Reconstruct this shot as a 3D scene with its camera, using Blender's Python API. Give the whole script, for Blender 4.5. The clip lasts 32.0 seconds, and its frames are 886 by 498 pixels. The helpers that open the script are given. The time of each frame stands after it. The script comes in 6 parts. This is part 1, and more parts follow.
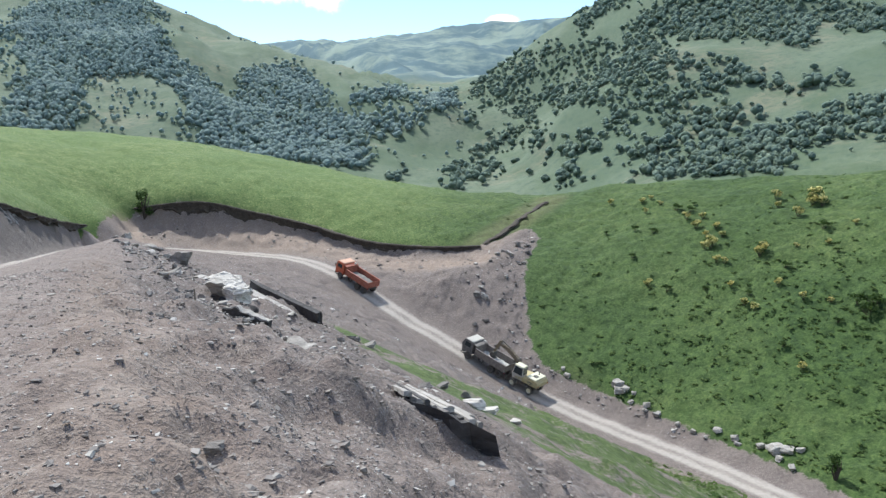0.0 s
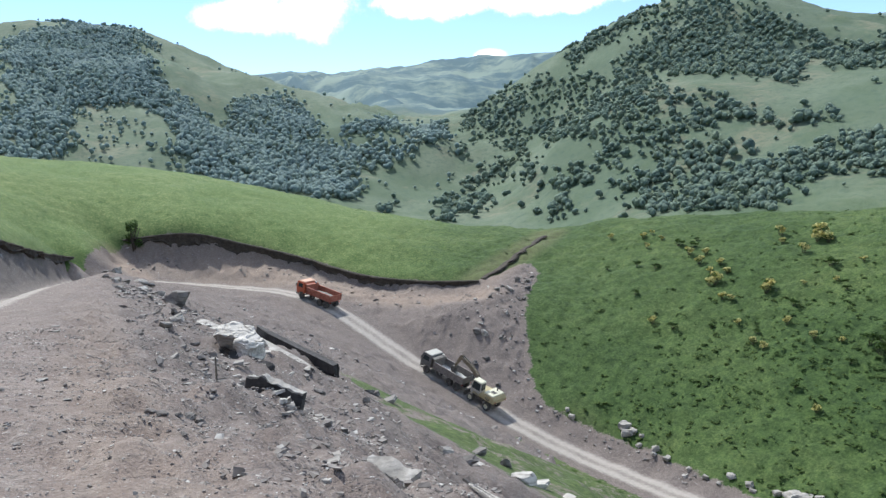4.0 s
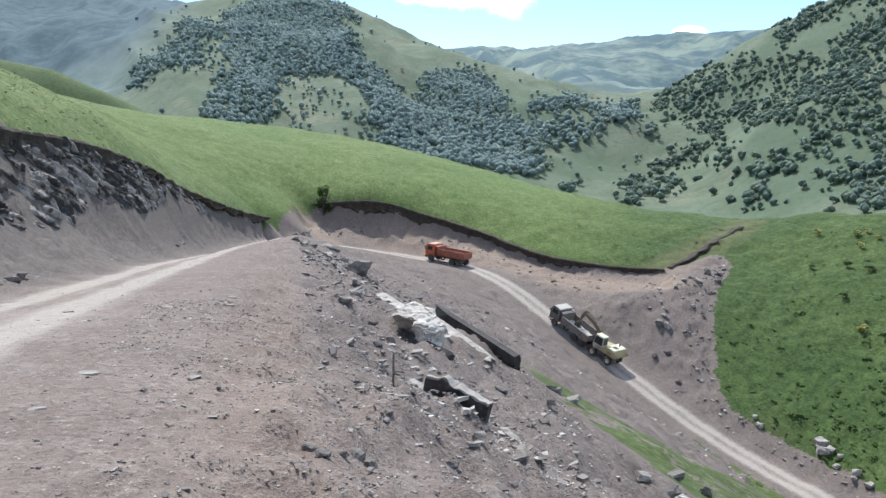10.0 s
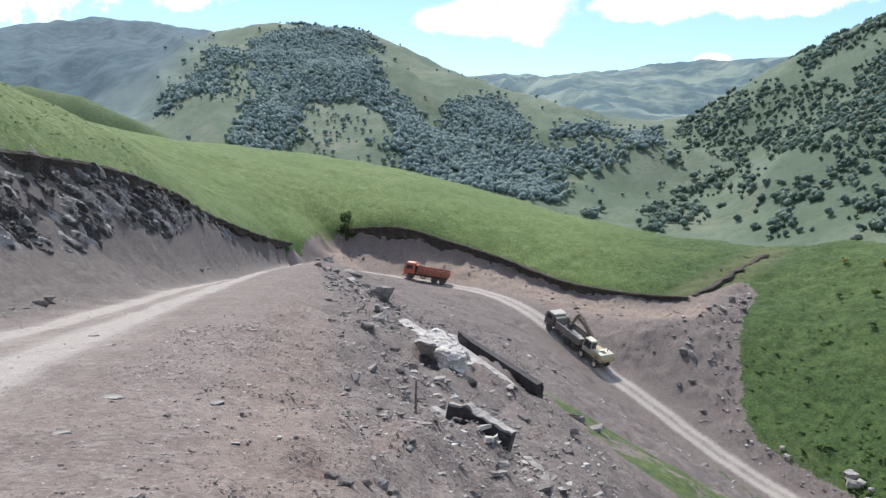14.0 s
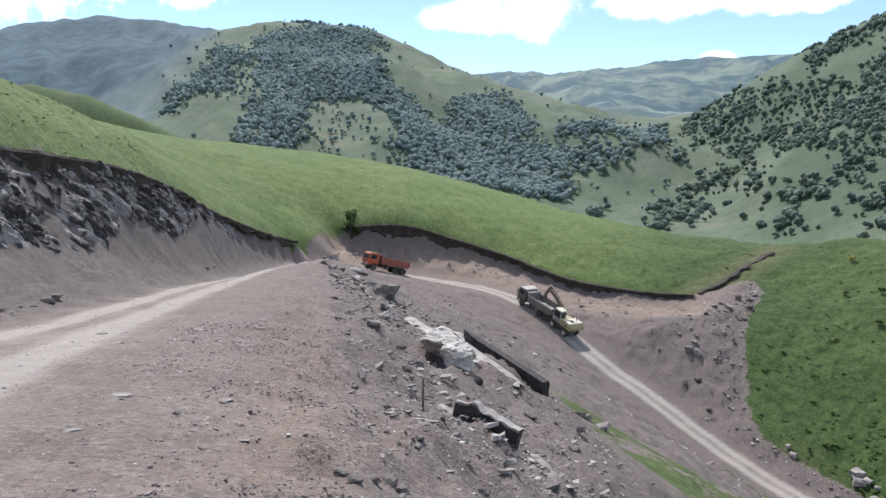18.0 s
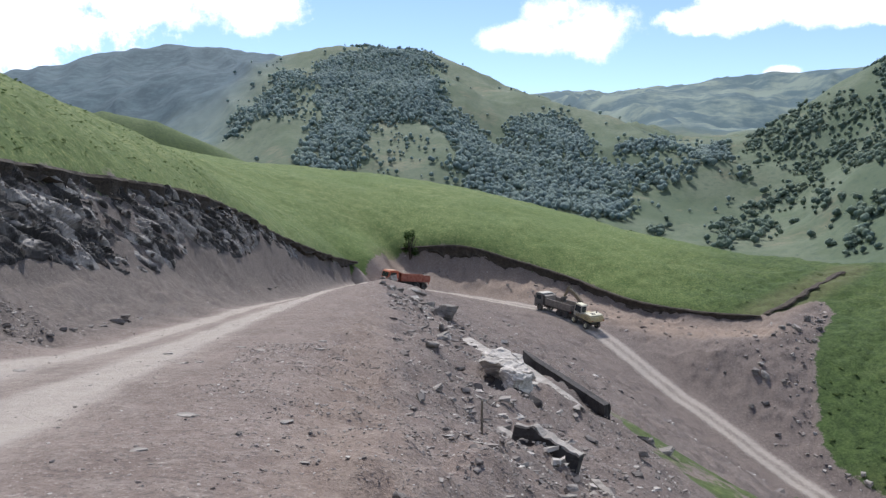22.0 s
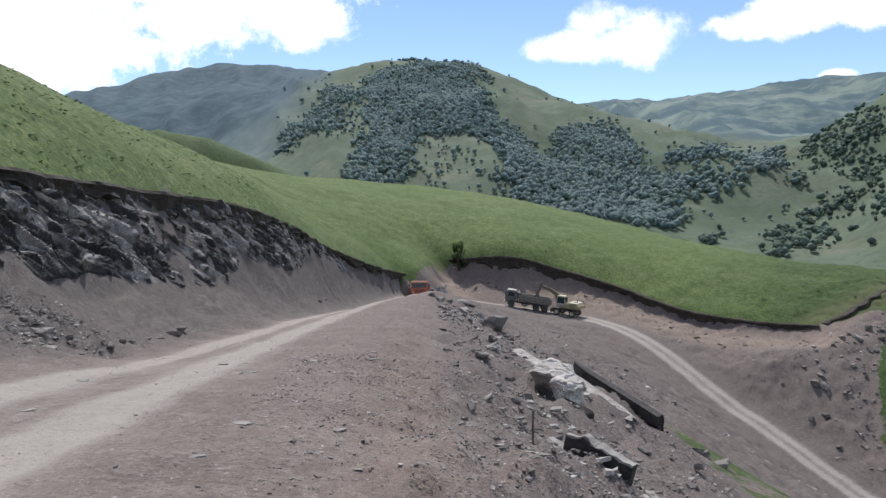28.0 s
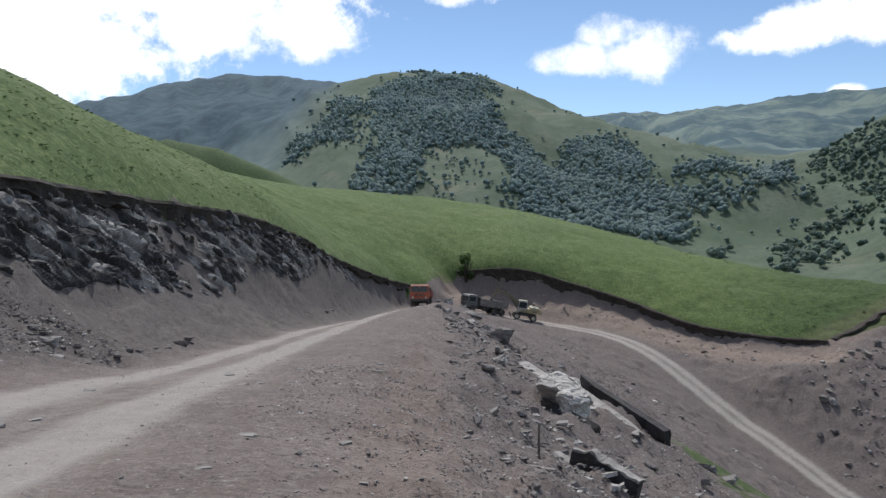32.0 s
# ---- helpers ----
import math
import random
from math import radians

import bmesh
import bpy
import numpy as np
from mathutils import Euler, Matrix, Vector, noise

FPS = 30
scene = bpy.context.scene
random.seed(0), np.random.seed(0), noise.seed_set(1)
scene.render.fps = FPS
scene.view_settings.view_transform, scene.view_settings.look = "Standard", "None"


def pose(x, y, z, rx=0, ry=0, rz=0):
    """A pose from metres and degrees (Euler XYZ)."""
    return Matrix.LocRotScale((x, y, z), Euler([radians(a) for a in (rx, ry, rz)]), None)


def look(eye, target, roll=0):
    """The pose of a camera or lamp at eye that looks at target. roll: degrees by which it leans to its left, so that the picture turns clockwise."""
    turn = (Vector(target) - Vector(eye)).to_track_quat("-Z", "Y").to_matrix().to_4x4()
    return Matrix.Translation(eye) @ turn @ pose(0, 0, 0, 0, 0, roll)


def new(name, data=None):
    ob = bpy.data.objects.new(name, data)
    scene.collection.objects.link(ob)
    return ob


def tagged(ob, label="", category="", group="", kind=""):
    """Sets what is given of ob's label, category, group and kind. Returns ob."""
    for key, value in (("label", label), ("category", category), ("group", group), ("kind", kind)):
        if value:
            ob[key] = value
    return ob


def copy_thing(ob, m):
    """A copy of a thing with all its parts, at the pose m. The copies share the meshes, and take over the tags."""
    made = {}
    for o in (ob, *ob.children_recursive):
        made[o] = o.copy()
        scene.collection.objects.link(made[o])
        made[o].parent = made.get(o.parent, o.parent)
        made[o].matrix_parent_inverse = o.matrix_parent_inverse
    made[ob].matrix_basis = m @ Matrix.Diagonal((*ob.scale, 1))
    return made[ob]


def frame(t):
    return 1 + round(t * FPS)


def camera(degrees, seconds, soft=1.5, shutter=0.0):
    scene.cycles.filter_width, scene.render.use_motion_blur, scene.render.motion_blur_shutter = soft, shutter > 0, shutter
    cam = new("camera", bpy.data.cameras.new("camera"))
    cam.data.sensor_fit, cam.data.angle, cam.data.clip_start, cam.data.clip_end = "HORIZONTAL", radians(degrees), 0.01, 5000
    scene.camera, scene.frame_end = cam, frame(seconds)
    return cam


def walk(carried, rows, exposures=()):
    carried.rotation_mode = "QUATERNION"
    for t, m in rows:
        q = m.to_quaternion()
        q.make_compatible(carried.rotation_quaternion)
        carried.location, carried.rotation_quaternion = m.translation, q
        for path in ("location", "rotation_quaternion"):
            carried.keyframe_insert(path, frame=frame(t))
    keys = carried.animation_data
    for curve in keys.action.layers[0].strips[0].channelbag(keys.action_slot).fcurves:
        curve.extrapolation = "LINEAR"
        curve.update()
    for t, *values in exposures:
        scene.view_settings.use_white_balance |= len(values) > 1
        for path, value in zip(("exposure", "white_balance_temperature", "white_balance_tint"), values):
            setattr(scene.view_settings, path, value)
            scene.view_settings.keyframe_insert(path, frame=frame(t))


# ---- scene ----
cam = camera(58.31, 32.0, soft=1.4)


def eye(x, y, z, yaw, pitch, roll):
    """The camera's pose from its place, its turn to the left, its tilt up and its lean to the left."""
    return pose(x, y, z, 90 + pitch, 0, yaw) @ pose(0, 0, 0, 0, 0, roll)


PATH = [
    (0.0, eye(0.23, -5.67, 1.49, -20.65, -8.21, -2.37)),
    (0.5, eye(0.44, -5.66, 1.53, -20.09, -8.46, -4.17)),
    (1.0, eye(0.23, -5.26, 1.59, -20.39, -7.68, -3.04)),
    (1.5, eye(0.08, -4.81, 1.54, -19.49, -5.14, -2.49)),
    (2.0, eye(-0.00, -4.30, 1.64, -21.88, -4.70, -1.71)),
    (2.5, eye(0.11, -3.86, 1.66, -21.42, -7.80, -3.26)),
    (4.5, eye(-0.19, -1.85, 1.62, -20.81, -5.48, -0.81)),
    (5.0, eye(-0.05, -1.21, 1.59, -18.42, -6.79, -0.51)),
    (5.5, eye(-0.02, -0.63, 1.56, -18.33, -9.02, -1.56)),
    (6.0, eye(0.11, -0.26, 1.58, -14.73, -7.93, -1.57)),
    (6.5, eye(0.10, -0.12, 1.55, -14.57, -9.76, -0.24)),
    (7.0, eye(0.08, -0.07, 1.57, -13.07, -10.68, 0.07)),
    (7.5, eye(0.08, -0.09, 1.58, -10.96, -10.17, 0.31)),
    (8.0, eye(0.07, -0.03, 1.57, -10.19, -9.53, 0.21)),
    (8.5, eye(0.06, -0.03, 1.59, -10.05, -9.12, 0.35)),
    (9.0, eye(0.06, -0.03, 1.59, -9.58, -8.59, 0.24)),
    (9.5, eye(0.05, -0.04, 1.60, -9.22, -8.17, 0.51)),
    (10.0, eye(0.05, -0.04, 1.60, -8.78, -7.50, 0.62)),
    (10.5, eye(0.05, -0.04, 1.60, -8.81, -6.80, 0.70)),
    (11.0, eye(0.05, -0.04, 1.60, -8.49, -6.56, 0.66)),
    (11.5, eye(0.04, -0.05, 1.60, -8.45, -6.37, 0.68)),
    (12.0, eye(0.04, -0.03, 1.60, -8.20, -6.17, 0.78)),
    (12.5, eye(0.04, -0.02, 1.60, -7.82, -5.98, 0.72)),
    (13.0, eye(0.04, -0.01, 1.60, -7.80, -5.93, 0.90)),
    (13.5, eye(0.04, -0.00, 1.60, -7.27, -5.77, 0.97)),
    (14.0, eye(0.03, -0.01, 1.60, -7.17, -5.63, 0.73)),
    (14.5, eye(0.03, -0.01, 1.60, -7.07, -5.52, 0.80)),
    (16.5, eye(0.03, -0.02, 1.61, -7.02, -5.83, 0.49)),
    (17.0, eye(0.03, -0.02, 1.61, -6.79, -5.52, 0.78)),
    (17.5, eye(0.03, -0.01, 1.61, -6.75, -5.56, 0.51)),
    (18.0, eye(-0.00, -0.01, 1.60, -6.81, -5.78, 0.66)),
    (18.5, eye(-0.00, -0.01, 1.60, -5.85, -5.71, 0.40)),
    (19.0, eye(0.00, -0.02, 1.61, -5.24, -5.43, 0.28)),
    (19.5, eye(0.01, -0.03, 1.61, -5.22, -4.99, 0.29)),
    (20.0, eye(0.00, 0.00, 1.61, -4.62, -4.90, 0.39)),
    (20.5, eye(0.01, 0.00, 1.62, -4.20, -4.70, 0.28)),
    (21.0, eye(-0.00, 0.00, 1.61, -3.67, -4.63, 0.23)),
    (21.5, eye(-0.01, 0.00, 1.61, -2.67, -4.44, 0.11)),
    (22.0, eye(-0.00, 0.01, 1.62, -2.59, -4.36, 0.09)),
    (22.5, eye(-0.01, 0.01, 1.61, -2.24, -4.42, -0.01)),
    (23.0, eye(0.01, -0.00, 1.61, -3.44, -5.17, -0.31)),
    (23.5, eye(-0.03, 0.01, 1.62, -1.96, -4.87, 0.71)),
    (24.0, eye(-0.02, 0.03, 1.61, -1.24, -3.99, 0.61)),
    (24.5, eye(-0.02, 0.02, 1.60, -2.14, -3.39, -0.27)),
    (26.5, eye(0.00, -0.02, 1.60, -0.63, -4.75, -0.69)),
    (27.0, eye(0.00, -0.04, 1.61, 0.03, -4.23, -0.70)),
    (27.5, eye(0.01, -0.05, 1.60, 0.40, -3.76, -0.79)),
    (28.0, eye(-0.01, -0.05, 1.60, 0.90, -3.50, -0.76)),
    (28.5, eye(-0.01, -0.05, 1.61, 0.69, -3.31, -0.58)),
    (29.0, eye(-0.01, -0.05, 1.61, 0.88, -2.97, -0.56)),
    (29.5, eye(-0.02, -0.05, 1.62, 1.27, -2.73, -0.39)),
    (30.0, eye(-0.03, -0.05, 1.61, 1.54, -2.48, -0.33)),
    (30.5, eye(-0.02, -0.05, 1.62, 1.87, -2.29, -0.56)),
    (31.0, eye(-0.02, -0.05, 1.62, 2.22, -2.16, -0.31)),
    (31.5, eye(-0.03, -0.05, 1.62, 2.43, -2.15, -0.16)),
    (32.0, eye(-0.01, -0.06, 1.62, 1.41, -2.67, -0.32)),
]
walk(cam, PATH, [(0, 0.81, 6150, 4), (1, 0.79, 6150, 4), (2, 0.51, 6100, 3), (2.5, 0.53, 6100, 3), (4.5, 0.73, 6150, 5), (6, 0.81, 6200, 6), (9, 0.79, 6200, 6), (13, 0.69, 6250, 8), (19, 0.51, 6350, 11), (24, 0.28, 6380, 11),
                  (28, 0.17, 6350, 10), (32, -0.13, 6250, 8)])

# ---- light ----
SUN_AZ, SUN_EL = -13.0, 54.0     # degrees to the right of +y, degrees above the horizon
sun = new("sun", bpy.data.lights.new("sun", "SUN"))
sun.data.energy, sun.data.angle, sun.data.color = 3.8, radians(0.6), (1.0, 0.965, 0.91)
sun.matrix_world = look((0, 0, 0), (-math.sin(radians(SUN_AZ)) * math.cos(radians(SUN_EL)),
                                    -math.cos(radians(SUN_AZ)) * math.cos(radians(SUN_EL)), -math.sin(radians(SUN_EL))))
sun.location = (0, 0, 300)
scene.view_settings.exposure = 0.0

world = bpy.data.worlds.new("sky")
scene.world = world
world.use_nodes = True
wn, wl = world.node_tree.nodes, world.node_tree.links
wn.clear()


def wmath(op, a, b=None):
    n = wn.new("ShaderNodeMath")
    n.operation = op
    for k, v in enumerate((a, b)):
        if v is None:
            continue
        if isinstance(v, (int, float)):
            n.inputs[k].default_value = v
        else:
            wl.new(v, n.inputs[k])
    return n.outputs[0]


sky = wn.new("ShaderNodeTexSky")
sky.sky_type, sky.sun_disc = "NISHITA", False
sky.sun_elevation, sky.sun_rotation = radians(SUN_EL), radians(SUN_AZ)
sky.altitude, sky.air_density, sky.dust_density = 3000, 1.0, 0.2
coord = wn.new("ShaderNodeTexCoord")
wobble = wn.new("ShaderNodeTexNoise")
wobble.inputs["Scale"].default_value, wobble.inputs["Detail"].default_value, wobble.inputs["Roughness"].default_value = 12.0, 9.0, 0.66
wl.new(coord.outputs["Generated"], wobble.inputs["Vector"])


def cloud(az, el, wide, high, soft):
    """How much of a cloud lies in a direction: a flattened bank round (az, el), with a ragged edge."""
    c = Vector((math.sin(radians(az)) * math.cos(radians(el)), math.cos(radians(az)) * math.cos(radians(el)), math.sin(radians(el))))
    side = Vector((math.cos(radians(az)), -math.sin(radians(az)), 0))
    up = side.cross(c)
    off = []
    for axis, size in ((side, wide), (up, high)):
        dot = wn.new("ShaderNodeVectorMath")
        dot.operation = "DOT_PRODUCT"
        wl.new(coord.outputs["Generated"], dot.inputs[0])
        dot.inputs[1].default_value = axis
        off.append(wmath("POWER", wmath("ABSOLUTE", wmath("DIVIDE", wmath("SUBTRACT", dot.outputs["Value"], axis.dot(c)), math.sin(radians(size)))), 2.0))
    ring = wmath("SUBTRACT", 1.0, wmath("ADD", off[0], off[1]))
    ragged = wmath("ADD", ring, wmath("MULTIPLY", wmath("SUBTRACT", wobble.outputs["Fac"], 0.5), 3.2))
    n = wn.new("ShaderNodeMapRange")
    n.interpolation_type = "SMOOTHSTEP"
    n.inputs["From Min"].default_value, n.inputs["From Max"].default_value = 0.15, 0.15 + soft
    wl.new(ragged, n.inputs["Value"])
    return n.outputs["Result"]


# The last six lie out of view, added to whiten the sky's fill.
CLOUDS = [(-20, 16.0, 15, 6.5, 0.5), (-30, 12, 13, 7.0, 0.5), (-14.0, 12.6, 7, 2.6, 0.7), (8.4, 10.5, 3.8, 1.4, 0.9), (12.4, 10.6, 4.4, 2.2, 0.9), (10.8, 12.2, 3.0, 1.7, 1.0), (27.0, 11.8, 8.5, 2.0, 0.7), (21.5, 11.2, 4.5, 1.3, 0.7),
          (0.5, 15.0, 3.5, 1.0, 0.8), (25.6, 7.6, 1.6, 0.6, 0.8), (48, 14, 10, 3, 0.8), (-80, 25, 30, 12, 0.8), (110, 30, 30, 14, 0.8), (180, 36, 34, 16, 0.8), (20, 40, 26, 9, 0.8), (-40, 55, 26, 12, 0.8), (80, 62, 30, 16, 0.8)]
cover = None
for row in CLOUDS:
    one = cloud(*row)
    cover = one if cover is None else wmath("MAXIMUM", cover, one)
mixer = wn.new("ShaderNodeMix")
mixer.data_type = "RGBA"
wl.new(cover, mixer.inputs[0])
wl.new(sky.outputs[0], mixer.inputs[6])
mixer.inputs[7].default_value = (9.6, 9.6, 9.8, 1)
back = wn.new("ShaderNodeBackground")
back.inputs["Strength"].default_value = 0.14
wl.new(mixer.outputs[2], back.inputs["Color"])
wout = wn.new("ShaderNodeOutputWorld")
wl.new(back.outputs[0], wout.inputs[0])


# ---- materials ----
class Nodes:
    """A short way to write a node material."""

    def __init__(self, name, rough=0.9, metal=0.0):
        self.mat = bpy.data.materials.new(name)
        self.mat.use_nodes = True
        self.n, self.l = self.mat.node_tree.nodes, self.mat.node_tree.links
        self.bsdf = self.n["Principled BSDF"]
        self.bsdf.inputs["Roughness"].default_value, self.bsdf.inputs["Metallic"].default_value = rough, metal
        self.bsdf.inputs["Specular IOR Level"].default_value = 0.3
        self.coord = self.n.new("ShaderNodeTexCoord").outputs["Object"]

    def put(self, socket, value):
        if hasattr(value, "is_output"):
            self.l.new(value, socket)
        else:
            socket.default_value = value

    def noise(self, scale, detail=4.0, rough=0.55, stretch=(1, 1, 1)):
        m = self.n.new("ShaderNodeMapping")
        m.inputs["Scale"].default_value = stretch
        self.l.new(self.coord, m.inputs["Vector"])
        t = self.n.new("ShaderNodeTexNoise")
        t.inputs["Scale"].default_value, t.inputs["Detail"].default_value, t.inputs["Roughness"].default_value = scale, detail, rough
        self.l.new(m.outputs[0], t.inputs["Vector"])
        return t.outputs["Fac"]

    def attr(self, name):
        a = self.n.new("ShaderNodeAttribute")
        a.attribute_name = name
        return a.outputs["Fac"]

    def math(self, op, a, b=0.0):
        m = self.n.new("ShaderNodeMath")
        m.operation = op
        self.put(m.inputs[0], a), self.put(m.inputs[1], b)
        return m.outputs[0]

    def ramp(self, value, low, high, a=0.0, b=1.0):
        m = self.n.new("ShaderNodeMapRange")
        for key, v in (("Value", value), ("From Min", low), ("From Max", high), ("To Min", a), ("To Max", b)):
            self.put(m.inputs[key], v)
        return m.outputs[0]

    def mix(self, fac, a, b, kind="MIX"):
        m = self.n.new("ShaderNodeMix")
        m.data_type, m.blend_type = "RGBA", kind
        for k, v in ((0, fac), (6, a), (7, b)):
            self.put(m.inputs[k], (*v, 1) if isinstance(v, tuple) and len(v) == 3 else v)
        return m.outputs[2]

    def random(self):
        return self.n.new("ShaderNodeObjectInfo").outputs["Random"]

    def island(self):
        return self.n.new("ShaderNodeNewGeometry").outputs["Random Per Island"]

    def colour(self, value):
        self.put(self.bsdf.inputs["Base Color"], (*value, 1) if isinstance(value, tuple) else value)
        return self

    def rough(self, value):
        self.put(self.bsdf.inputs["Roughness"], value)
        return self

    def bump(self, height, strength=0.4, distance=0.05):
        b = self.n.new("ShaderNodeBump")
        b.inputs["Strength"].default_value, b.inputs["Distance"].default_value = strength, distance
        self.l.new(height, b.inputs["Height"])
        self.l.new(b.outputs[0], self.bsdf.inputs["Normal"])
        return self


def leafy(m, colour, share=0.45):
    """Leaves let part of the light through."""
    m.colour(colour)
    t = m.n.new("ShaderNodeBsdfTranslucent")
    mixed = m.n.new("ShaderNodeMixShader")
    mixed.inputs[0].default_value = share
    m.l.new(colour, t.inputs["Color"])
    m.l.new(m.bsdf.outputs[0], mixed.inputs[1])
    m.l.new(t.outputs[0], mixed.inputs[2])
    m.l.new(mixed.outputs[0], m.n["Material Output"].inputs["Surface"])
    return m


def plain(name, colour, rough=0.6, metal=0.0, vary=0.25, scale=6.0, dust=0.0):
    """Paint, rubber, steel: one colour, with blotches, fine grain and road dust in the hollows of a noise."""
    m = Nodes(name, rough, metal)
    big, fine = m.noise(scale, 4), m.noise(scale * 14, 3)
    dark = tuple(c * (1 - vary) for c in colour)
    col = m.mix(m.ramp(big, 0.35, 0.65), dark, colour)
    if dust:
        col = m.mix(m.math("MULTIPLY", m.ramp(m.math("ADD", big, m.math("MULTIPLY", fine, 0.5)), 0.55, 0.95), dust), col, (0.33, 0.29, 0.25))
    m.colour(col).rough(m.ramp(big, 0.3, 0.7, max(0.05, rough - 0.12), min(1, rough + 0.12)))
    return m.bump(fine, 0.08, 0.01).mat


def make_ground():
    m = Nodes("ground", 0.95)
    dirt, tan, far, pale = m.attr("dirt"), m.attr("tan"), m.attr("far"), m.attr("pale")
    n1, n2, n3, n4 = m.noise(0.05, 5), m.noise(0.5, 6, 0.62), m.noise(3.5, 6, 0.7), m.noise(14, 4, 0.7)
    grass = m.mix(m.ramp(n1, 0.38, 0.62), (0.118, 0.166, 0.052), (0.180, 0.212, 0.080))
    grass = m.mix(m.ramp(n2, 0.35, 0.72), (0.078, 0.124, 0.033), grass)
    grass = m.mix(m.math("MULTIPLY", m.ramp(n3, 0.52, 0.66), 0.75), grass, (0.24, 0.260, 0.09))
    grass = m.mix(m.math("MULTIPLY", m.ramp(n3, 0.48, 0.36), 0.8), grass, (0.035, 0.075, 0.014))
    grass = m.mix(m.math("MULTIPLY", m.ramp(n4, 0.46, 0.36), 0.6), grass, (0.045, 0.080, 0.016))
    clumps = m.noise(1.1, 4, 0.7)
    grass = m.mix(m.math("MULTIPLY", m.ramp(clumps, 0.50, 0.40), 0.5), grass, (0.060, 0.092, 0.022))
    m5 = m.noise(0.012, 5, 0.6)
    # Far hills: bluer and greyer than near grass, haze put into the colour.
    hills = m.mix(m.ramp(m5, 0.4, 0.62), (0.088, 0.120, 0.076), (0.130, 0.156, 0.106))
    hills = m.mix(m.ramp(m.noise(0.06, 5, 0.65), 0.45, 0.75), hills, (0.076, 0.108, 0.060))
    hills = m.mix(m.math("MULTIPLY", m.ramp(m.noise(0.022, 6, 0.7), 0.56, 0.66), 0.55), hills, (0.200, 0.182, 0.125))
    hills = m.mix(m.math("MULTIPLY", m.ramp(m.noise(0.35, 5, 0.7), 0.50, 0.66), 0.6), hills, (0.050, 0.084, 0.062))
    # Deeper green of the right meadow; on HUMP it stands for cloud shade.
    deep_green = m.mix(m.ramp(m.math("ADD", m.math("MULTIPLY", n3, 0.5), m.math("MULTIPLY", clumps, 0.5)), 0.42, 0.58), (0.013, 0.033, 0.007), (0.051, 0.088, 0.021))
    grass = m.mix(m.math("MULTIPLY", m.attr("deep_green"), m.ramp(n1, 0.3, 0.7, 1.0, 0.55)), grass, deep_green)
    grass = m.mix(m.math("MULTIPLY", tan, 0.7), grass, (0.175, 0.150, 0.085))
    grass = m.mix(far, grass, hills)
    # Remote slopes: blue-grey, with the haze of distance painted in.
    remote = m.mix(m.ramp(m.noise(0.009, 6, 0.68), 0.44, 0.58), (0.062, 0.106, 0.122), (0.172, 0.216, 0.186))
    # Left range: dark woods, with haze and cloud shade also in the tone.
    remote = m.mix(m.attr("hazy_wood"), remote, m.mix(m.ramp(m.noise(0.05, 7, 0.78), 0.42, 0.60), (0.036, 0.068, 0.088), (0.066, 0.110, 0.132)))
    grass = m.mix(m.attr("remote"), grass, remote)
    soil = m.mix(m.ramp(n2, 0.35, 0.65), (0.154, 0.119, 0.105), (0.209, 0.164, 0.144))
    soil = m.mix(m.ramp(n3, 0.46, 0.80), soil, (0.270, 0.230, 0.206))
    soil = m.mix(m.math("MULTIPLY", m.ramp(n4, 0.60, 0.72), 0.6), soil, (0.42, 0.39, 0.365))
    # Greyer spoil soil, its tone also darkened for the slope's shade.
    soil = m.mix(m.math("MULTIPLY", m.attr("spoil"), 0.55), soil, m.mix(m.ramp(n3, 0.38, 0.66), (0.094, 0.076, 0.071), (0.172, 0.143, 0.132)))
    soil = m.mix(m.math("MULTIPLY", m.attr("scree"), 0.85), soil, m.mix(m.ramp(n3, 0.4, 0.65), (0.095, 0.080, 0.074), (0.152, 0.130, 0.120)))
    soil = m.mix(m.math("MULTIPLY", m.ramp(n4, 0.48, 0.34), 0.6), soil, (0.072, 0.064, 0.062))
    n5 = m.noise(46, 3, 0.75)
    soil = m.mix(m.math("MULTIPLY", m.ramp(n5, 0.42, 0.32), 0.6), soil, (0.060, 0.052, 0.050))
    soil = m.mix(m.math("MULTIPLY", m.ramp(n5, 0.62, 0.70), 0.7), soil, (0.52, 0.49, 0.46))
    soil = m.mix(tan, soil, m.mix(m.ramp(n3, 0.4, 0.65), (0.215, 0.160, 0.130), (0.285, 0.225, 0.180)))
    streak = m.noise(1.6, 5, 0.65, (2.2, 0.10, 1))
    worn = m.ramp(m.math("ADD", pale, m.math("MULTIPLY", m.math("SUBTRACT", m.math("ADD", m.math("MULTIPLY", streak, 0.6), m.math("MULTIPLY", n2, 0.4)), 0.5), 1.1)), 0.12, 0.85)
    soil = m.mix(m.math("MULTIPLY", worn, m.math("MULTIPLY", m.ramp(pale, 0.02, 0.25), m.ramp(n3, 0.3, 0.6, 0.7, 1.0))), soil, (0.365, 0.325, 0.290))
    edge = m.math("ADD", dirt, m.math("MULTIPLY", m.math("SUBTRACT", n2, 0.5), 2.4))
    edge = m.math("ADD", edge, m.math("MULTIPLY", m.math("SUBTRACT", n3, 0.5), 1.1))
    m.colour(m.mix(m.ramp(edge, -0.12, 0.12), grass, soil))
    m.bump(m.math("ADD", m.math("MULTIPLY", n3, 0.7), m.math("ADD", m.math("MULTIPLY", n4, 0.45), m.math("MULTIPLY", n5, 0.16))), 0.62, 0.16)
    return m.mat


GROUND = make_ground()


